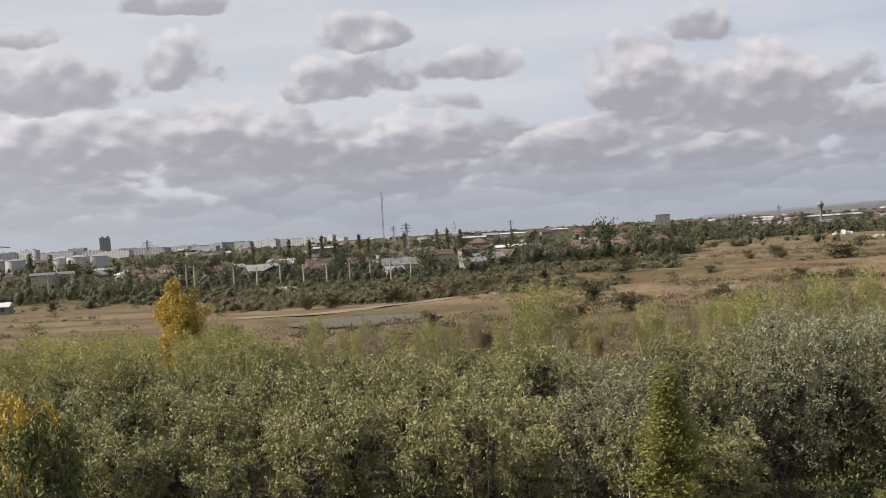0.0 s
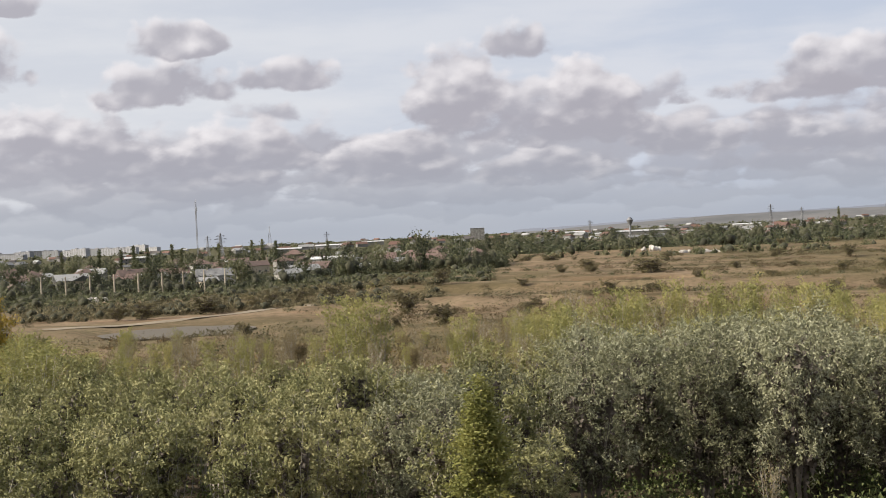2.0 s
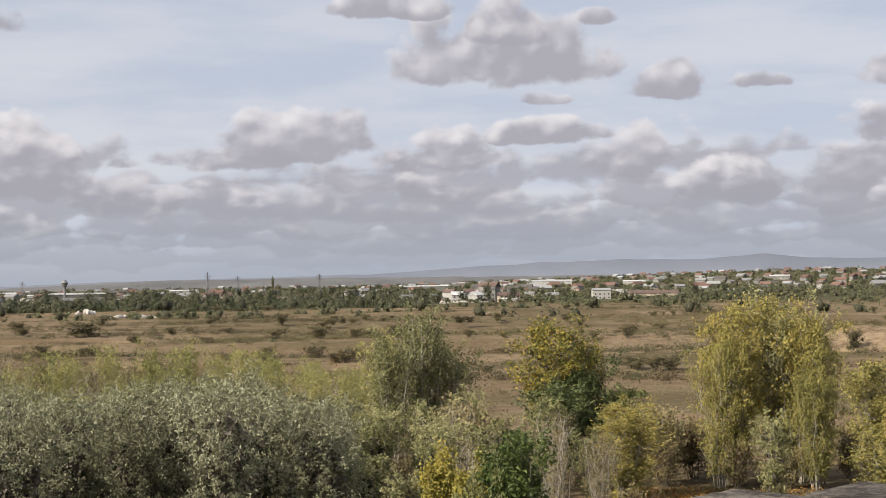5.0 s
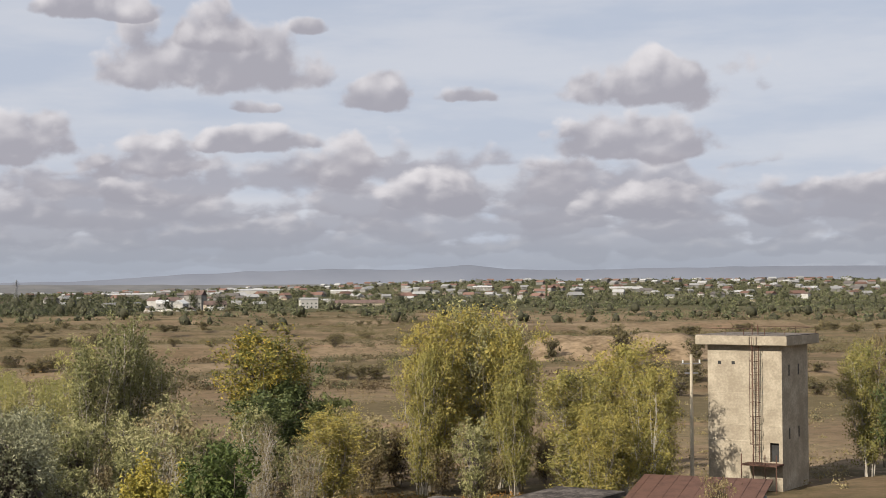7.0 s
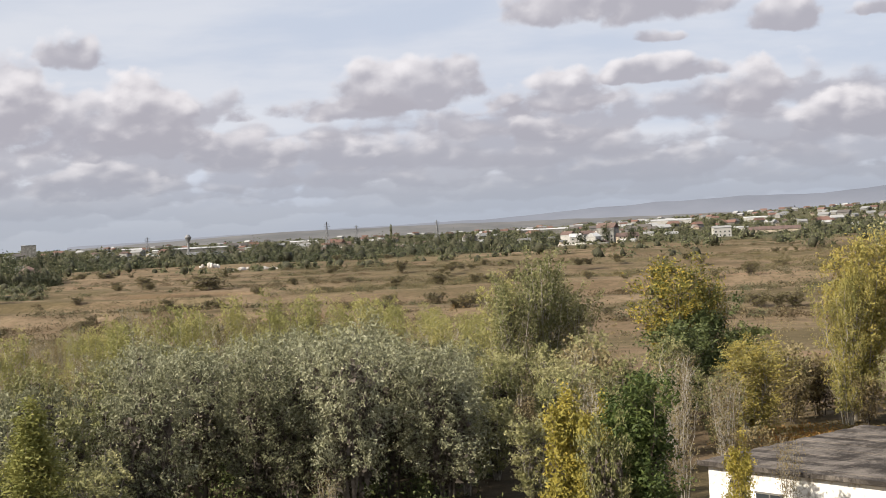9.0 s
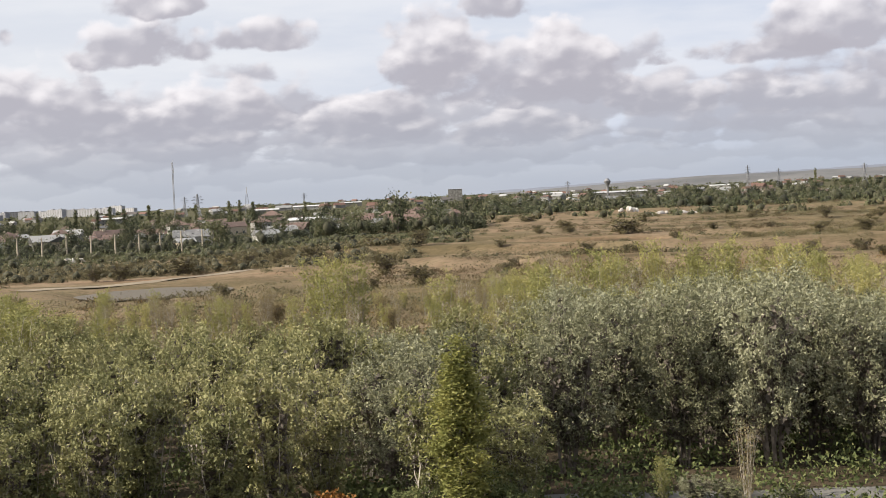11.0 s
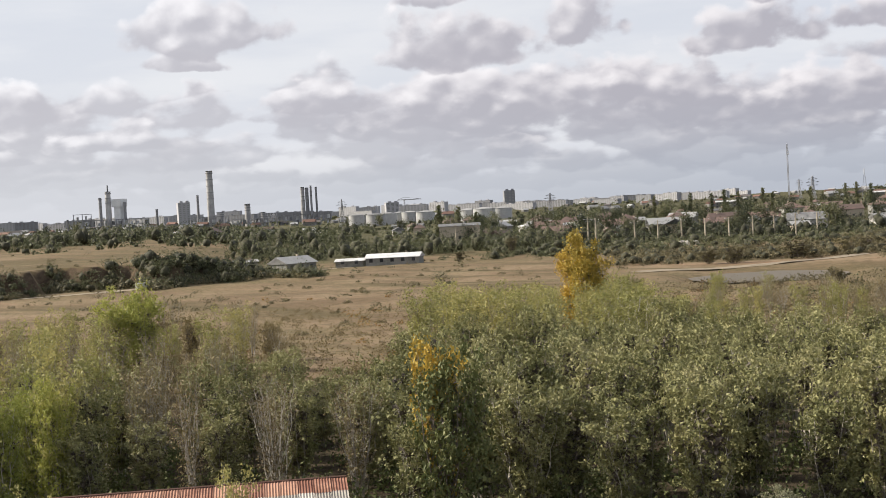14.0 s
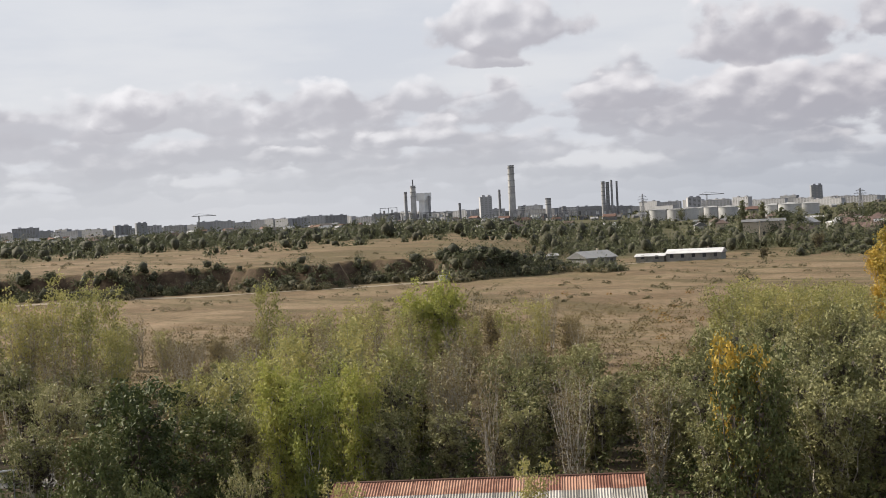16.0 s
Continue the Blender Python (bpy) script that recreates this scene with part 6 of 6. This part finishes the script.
tower = thing("water_tower", place(-14.54, 1300, 0.0), "dark water tower with a goblet-shaped tank", "water tower")
hw = upright(0, 0.18, 1300)
part("shaft", tube(bmesh.new(), (0, 0, 0), (0, 0, hw - 6), 1.1, 0.9, 14), STEEL, tower)
tank = part("tank", tube(bmesh.new(), (0, 0, hw - 7), (0, 0, hw - 2.4), 1.0, 3.1, 20), STEEL, tower)
part("dome", tube(bmesh.new(), (0, 0, hw - 2.4), (0, 0, hw), 3.1, 1.2, 20), STEEL, tank)
for az, el in ((36.8, 0.45), (17.1, 0.3)):
    h = upright(0, el, 2900)
    crane = thing("tower_crane", place(az, 2900, 0.0, 10), "slim tower crane on the skyline", "crane", "tower cranes")
    part("tower", lattice(bmesh.new(), 0, h, 2.2, 2.2, 10, 0.25), STEEL, crane)
    part("jib", bars(((-14, 0, h), (34, 0, h), 0.7), ((-14, 0, h), (0, 0, h + 5), 0.25), ((34, 0, h), (0, 0, h + 5), 0.25)), STEEL, crane)


# ---- far hills ----
def hills(d, profile, mat, seed, name, label):
    """A ridge: its height over eye level by bearing, with a broken outline."""
    verts, faces, n = [], [], 260
    a0, a1 = profile[0][0], profile[-1][0]
    for k in range(n + 1):
        a = a0 + (a1 - a0) * k / n
        e = float(np.interp(a, [p[0] for p in profile], [p[1] for p in profile]))
        e += 0.035 * noise.noise((a * 0.9, seed, 0.0)) + 0.02 * noise.noise((a * 4.0, seed, 0.0))
        top = at(a, d, upright(a, e, d))
        verts += [tuple(at(a, d - 260, -5.0)), tuple(top), tuple(at(a, d + 150, -5.0))]
        if k:
            o = 3 * k
            faces += [(o - 3, o, o + 1, o - 2), (o - 2, o + 1, o + 2, o - 1)]
    tagged(new(name, mesh(name, verts, faces, mat, True)), label, "hills", kind="structure")


# the far ridge carries the air's blue haze in its base colour
FAR_HILL = plain("haze_blue_far_hills", (0.15, 0.165, 0.205), (0.175, 0.19, 0.23), 0.002, 1.0, each=0.0)
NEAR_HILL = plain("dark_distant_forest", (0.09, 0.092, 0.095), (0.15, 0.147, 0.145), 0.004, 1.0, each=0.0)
hills(4750, [(-75, 0.5), (-60, 0.62), (-54, 0.66), (-49, 0.62), (-45, 0.55), (-43, 0.62), (-41.4, 0.80), (-39, 0.62), (-36, 0.66), (-33, 0.58), (-30, 0.46), (-27, 0.26), (-22, 0.16), (-16, 0.08), (-10, -0.1)], FAR_HILL, 3.0, "backdrop_far", "hills along the horizon, their haze painted pale blue")
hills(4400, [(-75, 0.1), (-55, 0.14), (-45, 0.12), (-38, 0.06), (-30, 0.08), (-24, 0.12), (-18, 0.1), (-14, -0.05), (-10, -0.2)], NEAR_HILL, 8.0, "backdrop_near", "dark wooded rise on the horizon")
